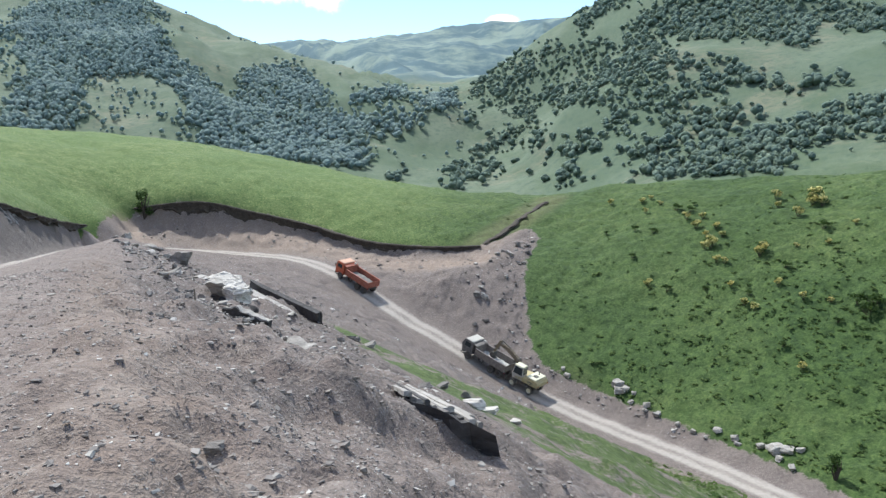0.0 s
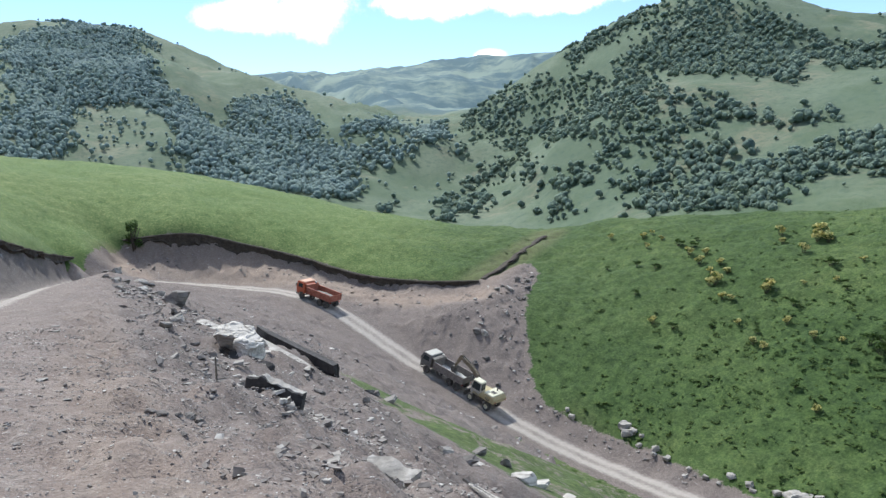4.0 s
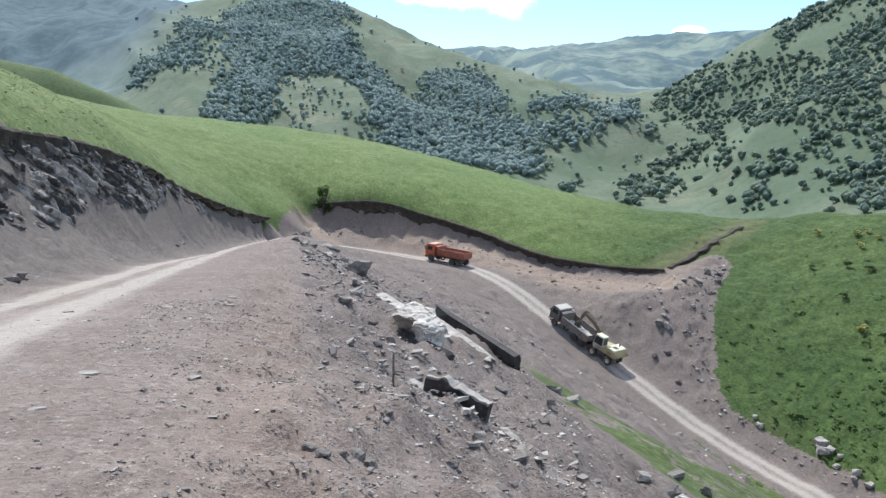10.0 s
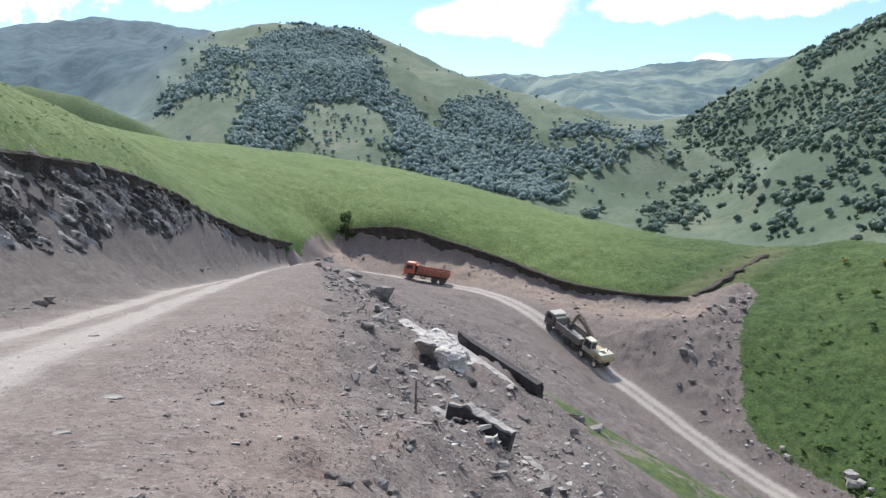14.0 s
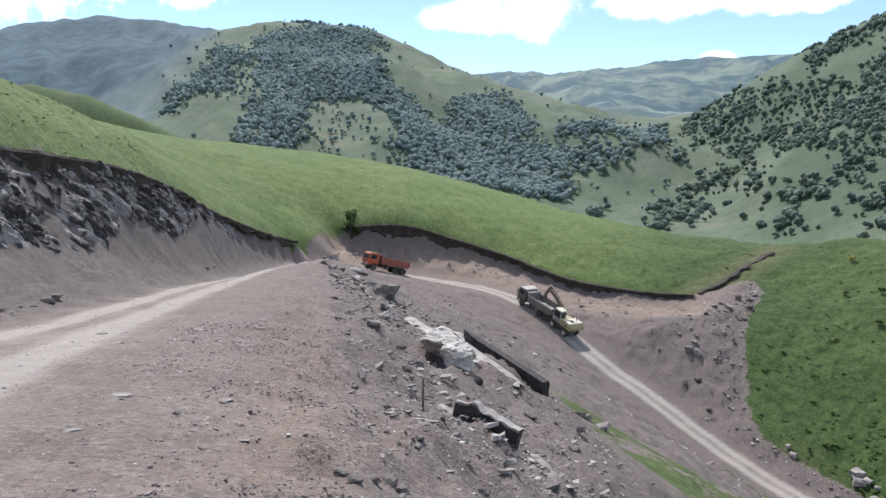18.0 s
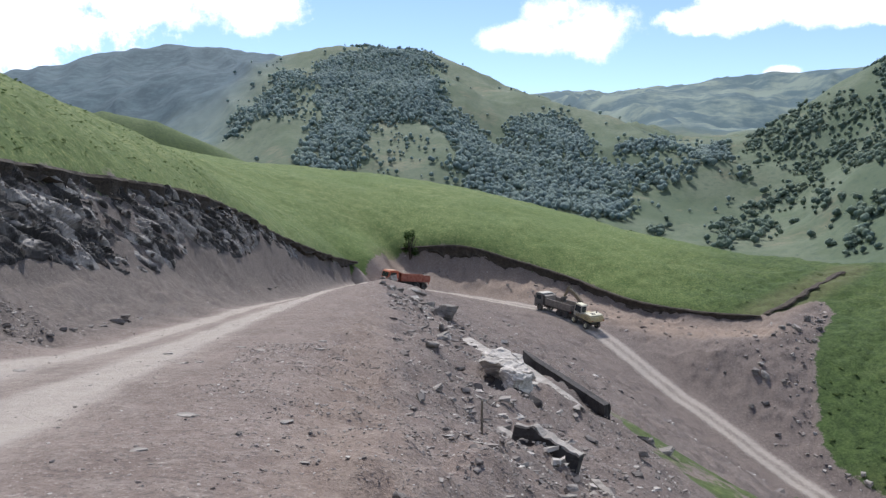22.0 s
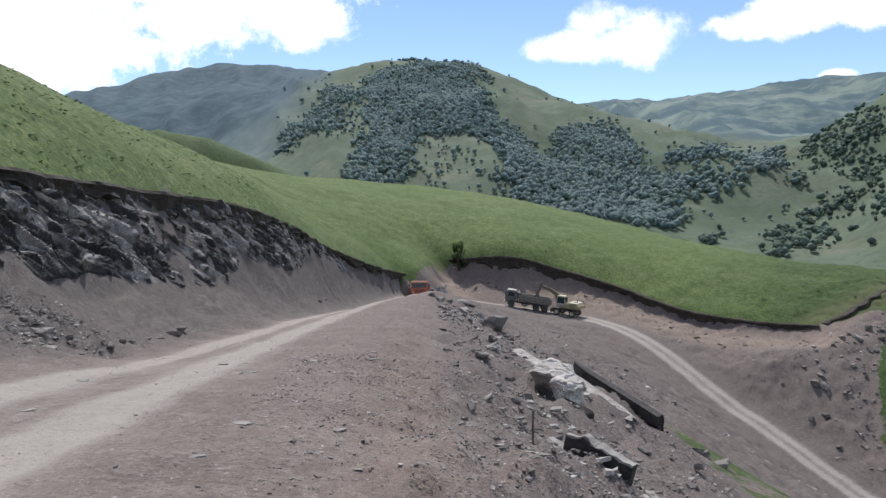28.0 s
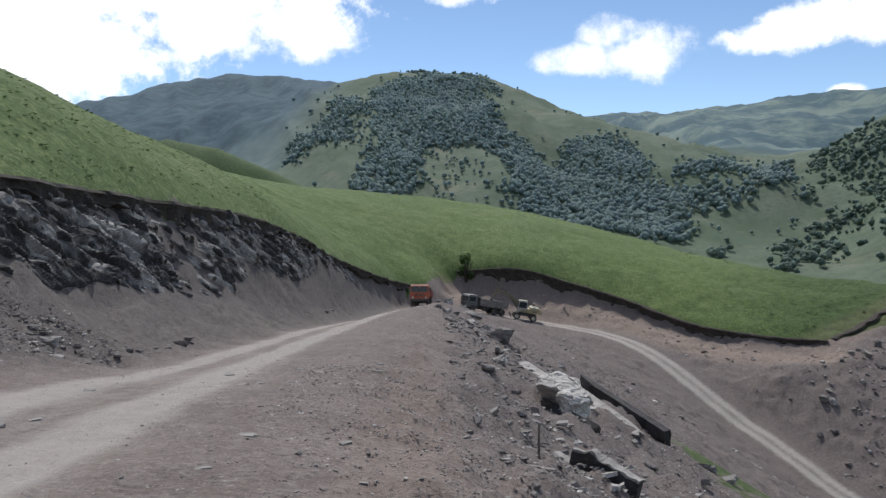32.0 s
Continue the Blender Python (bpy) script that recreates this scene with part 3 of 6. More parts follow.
def build_ground():
    """One sheet from the camera's feet to the horizon, finer where it is near and in view."""
    az = np.unique(np.concatenate([np.arange(-180, -44, 3.0), np.arange(-44, 62, 0.17), np.arange(62, 180.1, 3.0)]))
    rad = np.unique(np.concatenate([[0.01], np.geomspace(1.0, 24, 190), np.arange(24, 145, 0.5), np.geomspace(145, 1000, 170), np.geomspace(1000, 4700, 45)]))
    a, r = np.meshgrid(np.radians(az), rad)
    x, y = (r * np.sin(a)).ravel(), (r * np.cos(a) - 9.0).ravel()
    bare = bareness(x, y)
    z = base_height(x, y) + relief(x, y, bare)
    # dist also sets how much haze goes into the ground's colour.
    dist = np.hypot(x, y)
    # earth brown of the cut behind the bend, the track up the gully and the heap
    tan = np.maximum(smooth(off_line(x, y, dense(CUT_FOOT, 3)), 5.5, 1.0) * (0.5 + 0.5 * smooth(x, 4, 18)), smooth(off_line(x, y, [(-2, 125), (1, 119.5)]), 3.0, 1.0))
    tan = np.maximum(tan, 0.55 * smooth(off_line(x, y, dense(PATH_UP, 3)), 4.5, 1.5)) * 0.85
    tan = np.maximum(tan, 0.42 * smooth(off_line(x, y, dense(BERM, 4)), 0.9, 0.1) * smooth(y, 40, 5))
    strip = smooth(x, 6, 8) * smooth(x, 49, 46) * smooth(y, 78, 74)
    tan = np.maximum(tan, 0.18 * strip * (bare < 0))
    # Grey spoil right of the berm, slope shade included in its colour.
    berm = dense(BERM, 2)
    spoil = smooth(x - np.interp(y, berm[:, 1], berm[:, 0]) + 0.9 * fractal(x, y, 2.5, 3, 33), 0.25, 1.7) * (0.35 + 0.65 * smooth(y, 3, 14))
    ruts = np.minimum(np.abs(off_line(x, y, aside(upper, -0.65)[::3]) - 0.95), 9)
    pale = 0.8 * smooth(ruts, 0.75, 0.1) * smooth(y, 110, 100) + 0.32 * smooth(off_line(x, y, aside(upper, -0.65)[::3]), 3.2, 0.8)
    low = off_line(x, y, lower[::3])
    pale = np.maximum(pale, np.where(x > -2, 0.62 * smooth(np.abs(low - 0.85), 0.7, 0.1) + 0.42 * smooth(low, 2.3, 0.9), 0))
    # HUMP takes the deeper green as cloud shade, held in its colour.
    data = mesh_of("ground", np.c_[x, y, z], grid_faces(*a.shape), [GROUND], True,
                   {"dirt": np.where((x < np.interp(y, [0, 45, 60, 68, 75], [50, 48.6, 45, 42, 38])) & (y < 76) & (x > 3), np.clip(bare, -0.16, 4), np.clip(bare, -4, 4)), "tan": tan, "scree": smooth(off_line(x, y, dense(FACE_FOOT, 6)), 5.0, 2.0) * smooth(x, -7.0, -8.6), "hazy_wood": smooth(-x, 60, 170) * smooth(dist, 600, 800), "far": smooth(dist, 190, 300) * (1 - 0.8 * smooth(off_line(x, y, HUMP), 70, 30)), "remote": np.maximum(smooth(dist, 880, 1150), smooth(-x, 105, 165) * smooth(y, 470, 600)), "deep_green": np.maximum(smooth(x + 0.45 * (100 - y), 22, 52) * np.maximum(smooth(x, 38, 44), smooth(y, 85, 100)), np.maximum(0.8 * smooth(off_line(x, y, HUMP), 60, 30), 0.6 * smooth(x, 6, 8) * smooth(y, 82, 76) * smooth(x, 50, 44))), "pale": np.clip(pale, 0, 1), "spoil": spoil})
    tagged(new("ground", data), "grassy hills, mountain slopes and grey gravel earthworks", "ground", kind="structure")


build_ground()


# ---- stones, cuts and plants ----
def rock_mat(name, dark, light, patch):
    m = Nodes(name, 0.92)
    n1, n2, n3 = m.noise(1.3, 5, 0.6), m.noise(7, 6, 0.7), m.noise(3.0, 4, 0.6, (0.4, 1, 4))
    col = m.mix(m.ramp(n1, 0.35, 0.65), dark, light)
    col = m.mix(m.math("MULTIPLY", m.ramp(n2, 0.5, 0.72), 0.6), col, patch)
    col = m.mix(m.math("MULTIPLY", m.ramp(n3, 0.48, 0.36), 0.6), col, tuple(c * 0.45 for c in dark))
    m.colour(m.mix(m.ramp(m.random(), 0, 1, 0.0, 0.35), col, tuple(c * 0.6 for c in dark)))
    return m.bump(m.math("ADD", n2, m.math("MULTIPLY", n3, 0.8)), 0.7, 0.06).mat


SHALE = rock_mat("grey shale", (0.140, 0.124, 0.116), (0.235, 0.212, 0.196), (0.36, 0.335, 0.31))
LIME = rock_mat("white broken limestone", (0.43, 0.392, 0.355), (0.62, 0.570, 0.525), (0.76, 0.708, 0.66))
# Shale with shade put into its colour, for unlit sides and undersides.
SHADED_SHALE = rock_mat("shale darkened as in shade", (0.055, 0.050, 0.050), (0.090, 0.084, 0.083), (0.15, 0.14, 0.135))
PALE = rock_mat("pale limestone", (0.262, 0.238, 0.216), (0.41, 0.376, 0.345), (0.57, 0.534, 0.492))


def streaked_mat():
    """Steep streaks of dark and pale shale side by side: crack shade and lit facets put into colour."""
    m = Nodes("shale with lit and shaded streaks", 0.92)
    n1, n2 = m.noise(1.3, 5, 0.6), m.noise(7, 6, 0.7)
    pale = m.mix(m.ramp(n1, 0.35, 0.65), (0.165, 0.152, 0.146), (0.31, 0.292, 0.275))
    pale = m.mix(m.math("MULTIPLY", m.ramp(n2, 0.5, 0.72), 0.6), pale, (0.46, 0.44, 0.41))
    dark = m.mix(m.ramp(n2, 0.35, 0.65), (0.022, 0.021, 0.021), (0.060, 0.056, 0.055))
    # The bed attribute darkens streaks to stand for shaded cracks.
    m.colour(m.mix(m.ramp(m.math("ADD", m.attr("bed"), m.math("MULTIPLY", m.math("SUBTRACT", n2, 0.5), 0.35)), 0.50, 0.66), pale, dark))
    return m.bump(n2, 0.7, 0.06).mat


FACE = streaked_mat()
# Dark humus, with the shade under the turf also in its colour.
SHADED_HUMUS = rock_mat("dark humus soil with turf shade", (0.034, 0.027, 0.021), (0.070, 0.056, 0.045), (0.125, 0.100, 0.078))


def part(name, bm, material, parent, label=""):
    """One mesh object from a bmesh, under a thing or a part."""
    me = bpy.data.meshes.new(name)
    bm.to_mesh(me)
    bm.free()
    me.materials.append(material)
    ob = new(name, me)
    ob.parent = parent
    if label:
        ob["label"] = label
    return ob


def rock_data(name, seed, size, mat, rough=0.22, cuts=2, flat=True, keen=0.0):
    """An angular stone: a block cut to facets, with broken edges."""
    rnd = random.Random(seed)
    bm = bmesh.new()
    bmesh.ops.create_cube(bm, size=1)
    if cuts:
        bmesh.ops.subdivide_edges(bm, edges=bm.edges[:], cuts=cuts, use_grid_fill=True)
    planes = []
    for _ in range(7):
        n = Vector((rnd.gauss(0, 1), rnd.gauss(0, 1), rnd.gauss(0, 0.7))).normalized()
        planes.append((n, rnd.uniform(0.40, 0.52) + keen))
    for v in bm.verts:
        p = v.co.copy()
        for n, d in planes:
            over = p.dot(n) - d
            if over > 0:
                p -= n * over
        p += Vector(noise.noise_vector(p * 2.3 + Vector((seed * 3.1, 0, 0)))) * rough * 0.6
        p += Vector(noise.noise_vector(p * 6.0 + Vector((0, seed * 1.7, 0)))) * rough * 0.22
        v.co = Vector((p.x * size[0], p.y * size[1], p.z * size[2]))
    for f in bm.faces:
        f.smooth = not flat
    me = bpy.data.meshes.new(name)
    bm.to_mesh(me)
    bm.free()
    me.materials.append(mat)
    return me


def ground_at(x, y):
    return float(height([x], [y])[0])


def stone(name, x, y, size, mat, label, turn=(0, 0, 0), sink=0.25, group="", seed=None, rough=0.22, cuts=2, z=None):
    ob = new(name, rock_data(name, seed or int(abs(x * 131 + y * 17)) % 997, size, mat, rough, cuts))
    base = ground_at(x, y) if z is None else z
    ob.matrix_world = pose(x, y, base + size[2] * (0.5 - sink), *turn)
    return tagged(ob, label, "rock", group)


# the great stones on the spoil below the upper road
def slab(name, far, near, wide, thick, roll, mat, label, seed, cuts=5, rough=0.1, lift=0.5):
    """A long slab between two spots on the ground, rolled about its length: 90 stands on its edge."""
    a, b = (Vector((x, y, ground_at(x, y))) for x, y in (far, near))
    d = b - a
    ob = new(name, rock_data(name, seed, (wide, d.length, thick), mat, rough, cuts, True, 0.13))
    up = Vector((0.25, 0, 1))
    side = d.cross(up).normalized()
    m = Matrix((side, d.normalized(), side.cross(d).normalized())).transposed().to_4x4()
    tall = abs(math.sin(radians(roll))) * wide + abs(math.cos(radians(roll))) * thick
    ob.matrix_world = Matrix.Translation((a + b) / 2 + Vector((0, 0, tall * (lift - 0.28)))) @ m @ pose(0, 0, 0, 0, roll, 0)
    return tagged(ob, label, "rock")


def boulder(name, x, y, z, size, turn, mat, label, seed):
    """A lumpy boulder with hollows and broken corners."""
    bm = bmesh.new()
    bmesh.ops.create_icosphere(bm, subdivisions=4, radius=0.5)
    off = Vector((seed * 2.3, -seed, seed * 0.7))
    rnd = random.Random(seed)
    planes = [(Vector((rnd.gauss(0, 1), rnd.gauss(0, 1), rnd.gauss(0, 1))).normalized(), rnd.uniform(0.30, 0.44)) for _ in range(9)]
    for v in bm.verts:
        p = v.co.copy()
        for n, d in planes:
            p -= n * max(0, p.dot(n) - d)
        p *= 1 + 0.42 * noise.noise(v.co * 2.6 + off) + 0.30 * abs(noise.noise(v.co * 5.5 - off)) - 0.08
        p += Vector(noise.noise_vector(v.co * 13 + off)) * 0.022
        v.co = Vector((p.x * size[0], p.y * size[1], p.z * size[2]))
    me = bpy.data.meshes.new(name)
    bm.to_mesh(me)
    bm.free()
    me.materials.append(mat)
    ob = new(name, me)
    ob.matrix_world = pose(x, y, z, *turn)
    return tagged(ob, label, "rock")


def crag(name, x, y, z, size, turn, mat, label, seed):
    """A broken boulder: a sloping flat top, an undercut front and hollows with sharp rims."""
    bm = bmesh.new()
    bmesh.ops.create_icosphere(bm, subdivisions=5, radius=0.62)
    rnd = random.Random(seed)
    off = Vector((seed * 1.9, seed * 0.4, -seed))
    planes = [(Vector((-0.12, -0.30, 0.94)).normalized(), 0.26), (Vector((0.40, -0.45, 0.80)).normalized(), 0.36), (Vector((-0.35, -0.68, -0.62)).normalized(), 0.13),
              (Vector((0.5, -0.8, -0.25)).normalized(), 0.40), (Vector((-0.9, -0.1, 0.3)).normalized(), 0.46), (Vector((0.95, 0.1, 0.2)).normalized(), 0.46)]
    planes += [(Vector((rnd.gauss(0, 1), rnd.gauss(0, 1), rnd.gauss(0, 1))).normalized(), rnd.uniform(0.40, 0.5)) for _ in range(6)]
    for v in bm.verts:
        p = v.co.copy()
        for n, d in planes:
            p -= n * max(0, p.dot(n) - d)
        ridge = abs(noise.noise(v.co * 3.4 + off))
        p *= 1 + 0.34 * noise.noise(v.co * 2.8 + off) - 0.30 * max(0, 0.20 - ridge)
        p += Vector(noise.noise_vector(v.co * 9 - off)) * 0.045 + Vector(noise.noise_vector(v.co * 22 + off)) * 0.010
        v.co = Vector((p.x * size[0], p.y * size[1], p.z * size[2]))
    me = bpy.data.meshes.new(name)
    bm.to_mesh(me)
    bm.free()
    me.materials.append(mat)
    ob = new(name, me)
    ob.matrix_world = pose(x, y, z, *turn)
    return tagged(ob, label, "rock")


def ledge(far, near, wide, tall, label, seed, lean=0.0, lift=0.0, taper=0.35, cap=0.05, ends=0.0):
    """A straight slab of bedded rock from far to near: a body coloured dark as shaded and an overhanging top bed
    coloured pale as sunlit.
    """
    rnd = random.Random(seed)
    a, b = (Vector((x, y, ground_at(x, y) + lift)) for x, y in (far, near))
    ob = new("slab")
    ob.matrix_world = Matrix.Translation((a + b) / 2)
    d = (b - a).normalized()
    side = d.cross(Vector((0, 0, 1))).normalized()
    up = side.cross(d).normalized()
    body, top, rows, caps = bmesh.new(), bmesh.new(), [], []
    half, n = (b - a).length / 2, 22
    for k in range(n + 1):
        u = k / n
        c = d * ((u - 0.5) * 2 * half + rnd.uniform(-0.01, 0.01) * half)
        shrink = 1 - taper * (1 - u) - ends * max(0, u - 0.8) * 3
        jag = lambda amount, f: amount * noise.noise(Vector((u * half * f, seed, amount * 50)))
        w, h = wide * shrink * (1 + jag(0.3, 5)), tall * shrink * (1 + jag(0.35, 4))
        crest = up * (h + jag(0.06, 9))
        tip = lambda s_: crest - up * (lean * s_) + side * s_
        rows.append([body.verts.new(c + q) for q in (side * (w * 0.42 + jag(0.05, 7)) - up * 0.35, tip(w * 0.46 + jag(0.06, 8)) - up * cap * 0.5, tip(-w * 0.46) - up * cap * 0.5, side * -w * 0.5 - up * 0.35)])
        o1, o2 = w * (0.5 + 0.10 * rnd.random()) + jag(0.05, 11), -w * (0.5 + 0.08 * rnd.random())
        caps.append([top.verts.new(c + q) for q in (tip(o1) - up * cap * (0.7 + 0.6 * rnd.random()), tip(o1 * 0.96) + up * jag(0.03, 13), tip(o2) + up * jag(0.05, 10), tip(o2) - up * cap)])
    for bm, rings in ((body, rows), (top, caps)):
        for p, q in zip(rings, rings[1:]):
            for k in range(4):
                bm.faces.new((p[k], p[(k + 1) % 4], q[(k + 1) % 4], q[k]))
        bm.faces.new(rings[0][::-1]), bm.faces.new(rings[-1])
        bmesh.ops.recalc_face_normals(bm, faces=bm.faces[:])
    # Dark sides and pale top put shade and sunlight into the colours.
    part("underbed", body, SHADED_SHALE, ob, "broken shale coloured as shaded")
    part("top_bed", top, PALE, ob, "top bed coloured pale as sunlit")
    return tagged(ob, label, "rock")


crag("boulder", 2.60, 21.1, ground_at(2.60, 21.1) + 0.36, (1.45, 1.30, 0.98), (2, 6, -6), LIME, "pale broken limestone boulder with an undercut front among slabs", 12)
boulder("boulder", 2.86, 20.55, ground_at(2.86, 20.55) + 0.26, (0.95, 0.75, 0.74), (10, 15, 30), LIME, "rounded pale stone lodged against the front of the boulder", 18)
boulder("boulder", 3.05, 22.3, ground_at(3.05, 22.3) + 0.32, (0.62, 0.6, 0.72), (25, 20, 40), LIME, "knobbly pale stone leaning on the back of the boulder", 15)
# Added dark piece that stands for the boulder's shadow.
slab("slab", (2.35, 20.9), (3.30, 19.3), 0.34, 0.20, 60, SHADED_SHALE, "dark slab added as the shadow under the boulder", 19, 5, 0.05, 0.35)
slab("slab", (2.35, 31.5), (2.95, 25.6), 0.55, 0.20, 14, PALE, "long pale rock slab lying on the gravel slope", 21, 5, 0.13)
# Its dark colour is the shade on the slab's near side.
slab("slab", (4.40, 29.7), (6.30, 24.35), 0.66, 0.22, 112, SHADED_SHALE, "long shale slab standing on its edge on the slope, coloured dark as shaded", 23, 6, 0.02)
slab("slab", (3.75, 26.6), (4.85, 21.9), 0.40, 0.12, 16, PALE, "thin pale slab lying before the dark slab", 25, 6, 0.12)
ledge((1.72, 12.45), (2.62, 11.72), 0.20, 0.24, "slab jutting from the spoil, its shaded side and lit broken crest coloured in", 27, 0.0, 0.18, 0.25, 0.035, 0.3)
slab("slab", (1.70, 14.1), (1.98, 13.5), 0.20, 0.10, 10, PALE, "short pale slab on the spoil", 30, 4, 0.08)
ledge((2.55, 10.6), (2.85, 9.6), 0.10, 0.08, "narrow splinter of shale on the spoil", 33, -0.1, 0.0, 0.6, 0.02)
ledge((2.95, 12.6), (3.25, 11.3), 0.14, 0.10, "narrow splinter of shale with a sunlit edge in its colour", 34, -0.1, 0.0, 0.6, 0.03)
ledge((1.76, 4.50), (2.02, 3.98), 0.19, 0.15, "squared pale rock block, its broken end coloured dark as shaded", 35, 0.25, 0.0, 0.3, 0.10)
# the layered shale: long splintered beds over a broken end, dark with its shade painted in
layered = new("layered_slab")
tagged(layered, "long splintered shale slab of pale beds over a broken end coloured as shaded", "rock")
layered.matrix_world = Matrix.Translation((2.8, 1.1, -1.3))
NEAR, AWAY = (Vector((2.46, 1.45, -1.00)), Vector((3.12, 0.85, -1.28))), (Vector((2.74, 3.3, -1.42)), Vector((3.15, 5.6, -1.86)))


def beam(a, b, wide, thick, seed):
    """A split bed of rock from a to b, ragged along its edges and pointed at its far end."""
    rnd = random.Random(seed)
    d = (b - a)
    side = d.cross(Vector((0.2, 0, 1))).normalized()
    up = side.cross(d).normalized()
    bm, rings = bmesh.new(), []
    for k in range(15):
        u = k / 14
        w, h = wide * (1.05 - 0.75 * u) * rnd.uniform(0.92, 1.06), thick * (1.0 - 0.5 * u) * rnd.uniform(0.85, 1.1)
        c = a + d * (u + rnd.uniform(-0.01, 0.01)) + side * rnd.gauss(0, wide * 0.03) + up * rnd.gauss(0, thick * 0.05)
        rings.append([bm.verts.new(c + side * (w * sx) + up * (h * sz)) for sx, sz in ((-0.5, -0.5), (0.5, -0.5), (0.5, 0.35), (0.1, 0.55), (-0.5, 0.40))])
    for p, q in zip(rings, rings[1:]):
        for k in range(5):
            bm.faces.new((p[k], p[(k + 1) % 5], q[(k + 1) % 5], q[k]))
    bm.faces.new(rings[0][::-1]), bm.faces.new(rings[-1])
    bmesh.ops.recalc_face_normals(bm, faces=bm.faces[:])
    bmesh.ops.translate(bm, verts=bm.verts[:], vec=-layered.matrix_world.translation)
    return bm


rnd = random.Random(77)
for k in range(13):
    u = (k + 0.5) / 13
    lift = Vector((0, 0, rnd.uniform(-0.035, 0.03)))
    back = rnd.uniform(0.0, 0.10)
    a, b = NEAR[0].lerp(NEAR[1], u), AWAY[0].lerp(AWAY[1], min(1, u * 1.4)) 
    # The darkest beds stand for shaded gaps between the others.
    part("bed", beam(a.lerp(b, back) + lift, b.lerp(a, rnd.uniform(0, 0.25)) + lift * 0.4, rnd.uniform(0.045, 0.085), 0.055, 600 + k), (PALE, SHALE, PALE, SHADED_SHALE)[(0, 1, 2, 0, 3, 2, 1, 0, 2, 3, 0, 1, 2)[k]], layered)
# Dark wedge: the shade on the near end, put into its colour.
wedge, rings = bmesh.new(), []
for k in range(13):
    v = k / 12
    ring = []
    for m in range(9):
        u = m / 8
        top = NEAR[0].lerp(NEAR[1], u).lerp(AWAY[0].lerp(AWAY[1], u), v * 0.85)
        jag = Vector(noise.noise_vector(Vector((u * 9, v * 9, 3)))) * 0.10 + Vector(noise.noise_vector(Vector((u * 25, v * 25, 7)))) * 0.04
        ring.append((wedge.verts.new(top + Vector((0, 0, -0.03)) + jag * 0.5 - layered.location), wedge.verts.new(top + Vector((0.06, 0.05, -0.34 + 0.27 * min(1, v * 1.6))) + jag - layered.location)))
    rings.append(ring)
for p, q in zip(rings, rings[1:]):
    for m in range(8):
        wedge.faces.new((p[m][0], p[m + 1][0], q[m + 1][0], q[m][0]))
    wedge.faces.new((p[0][1], p[0][0], q[0][0], q[0][1]))
    wedge.faces.new((p[8][0], p[8][1], q[8][1], q[8][0]))
for m in range(8):
    wedge.faces.new((rings[0][m][1], rings[0][m + 1][1], rings[0][m + 1][0], rings[0][m][0]))
part("underbed", wedge, SHADED_SHALE, layered, "broken shale coloured as shaded")
stone("rock", 2.0, 41.5, (1.0, 1.3, 0.95), SHALE, "rounded dark rock at the edge of the spoil", (0, 12, 20), 0.2, seed=41, cuts=3)
bar = bmesh.new()
bmesh.ops.create_cone(bar, cap_ends=True, segments=7, radius1=0.022, radius2=0.015, depth=0.6)
for v in bar.verts:
    v.co.x += 0.03 * math.sin(v.co.z * 5)
stake = new("stake")
stake.matrix_world = pose(1.1, 11.5, ground_at(1.1, 11.5) + 0.19, 8, -6, 0)
part("shaft", bar, plain("old grey wood", (0.20, 0.17, 0.14), 0.9, 0, 0.4, 20), stake)
tagged(stake, "thin weathered wooden stake stuck in the gravel", "stake")

SPOIL = [(1.23, 26.8, 0.75), (1.8, 27.0, 0.6), (1.3, 30.3, 0.45), (0.7, 21.8, 0.5), (0.9, 17.8, 0.34), (1.4, 21.1, 0.42), (0.57, 14.9, 0.3), (2.0, 26.0, 0.5), (3.5, 32.0, 0.5),
         (3.3, 15.9, 0.34), (4.25, 17.8, 0.42), (7.9, 25.1, 0.55), (8.4, 24.8, 0.6), (1.75, 14.2, 0.36), (0.5, 9.9, 0.16), (1.74, 8.2, 0.22), (2.3, 8.5, 0.36), (1.3, 7.3, 0.2), (6.8, 15.4, 0.6),
         (9.1, 18.6, 0.8), (9.9, 18.4, 0.6), (4.2, 12.2, 0.3), (5.9, 19.2, 0.35), (4.3, 14.4, 0.4), (7.5, 11.6, 0.6), (9.2, 18.9, 0.55), (7.7, 25.2, 0.5), (3.05, 6.1, 0.22), (2.9, 6.4, 0.16), (1.0, 4.6, 0.10), (0.9, 1.6, 0.08), (2.0, 1.5, 0.12), (1.5, 2.6, 0.09)]
for k, (x, y, s) in enumerate(SPOIL):
    rnd = random.Random(k + 50)
    s *= 0.62
    stone("stone", x, y, (s * rnd.uniform(0.8, 1.25), s * rnd.uniform(0.7, 1.2), s * rnd.uniform(0.35, 0.6)), PALE if k % 3 == 0 else SHALE,
          "pale broken stone lying on the spoil slope" if k % 3 == 0 else "grey angular stone lying on the spoil slope", (rnd.uniform(-20, 20), rnd.uniform(10, 35), rnd.uniform(0, 180)), 0.2, "stones on the spoil", cuts=2)
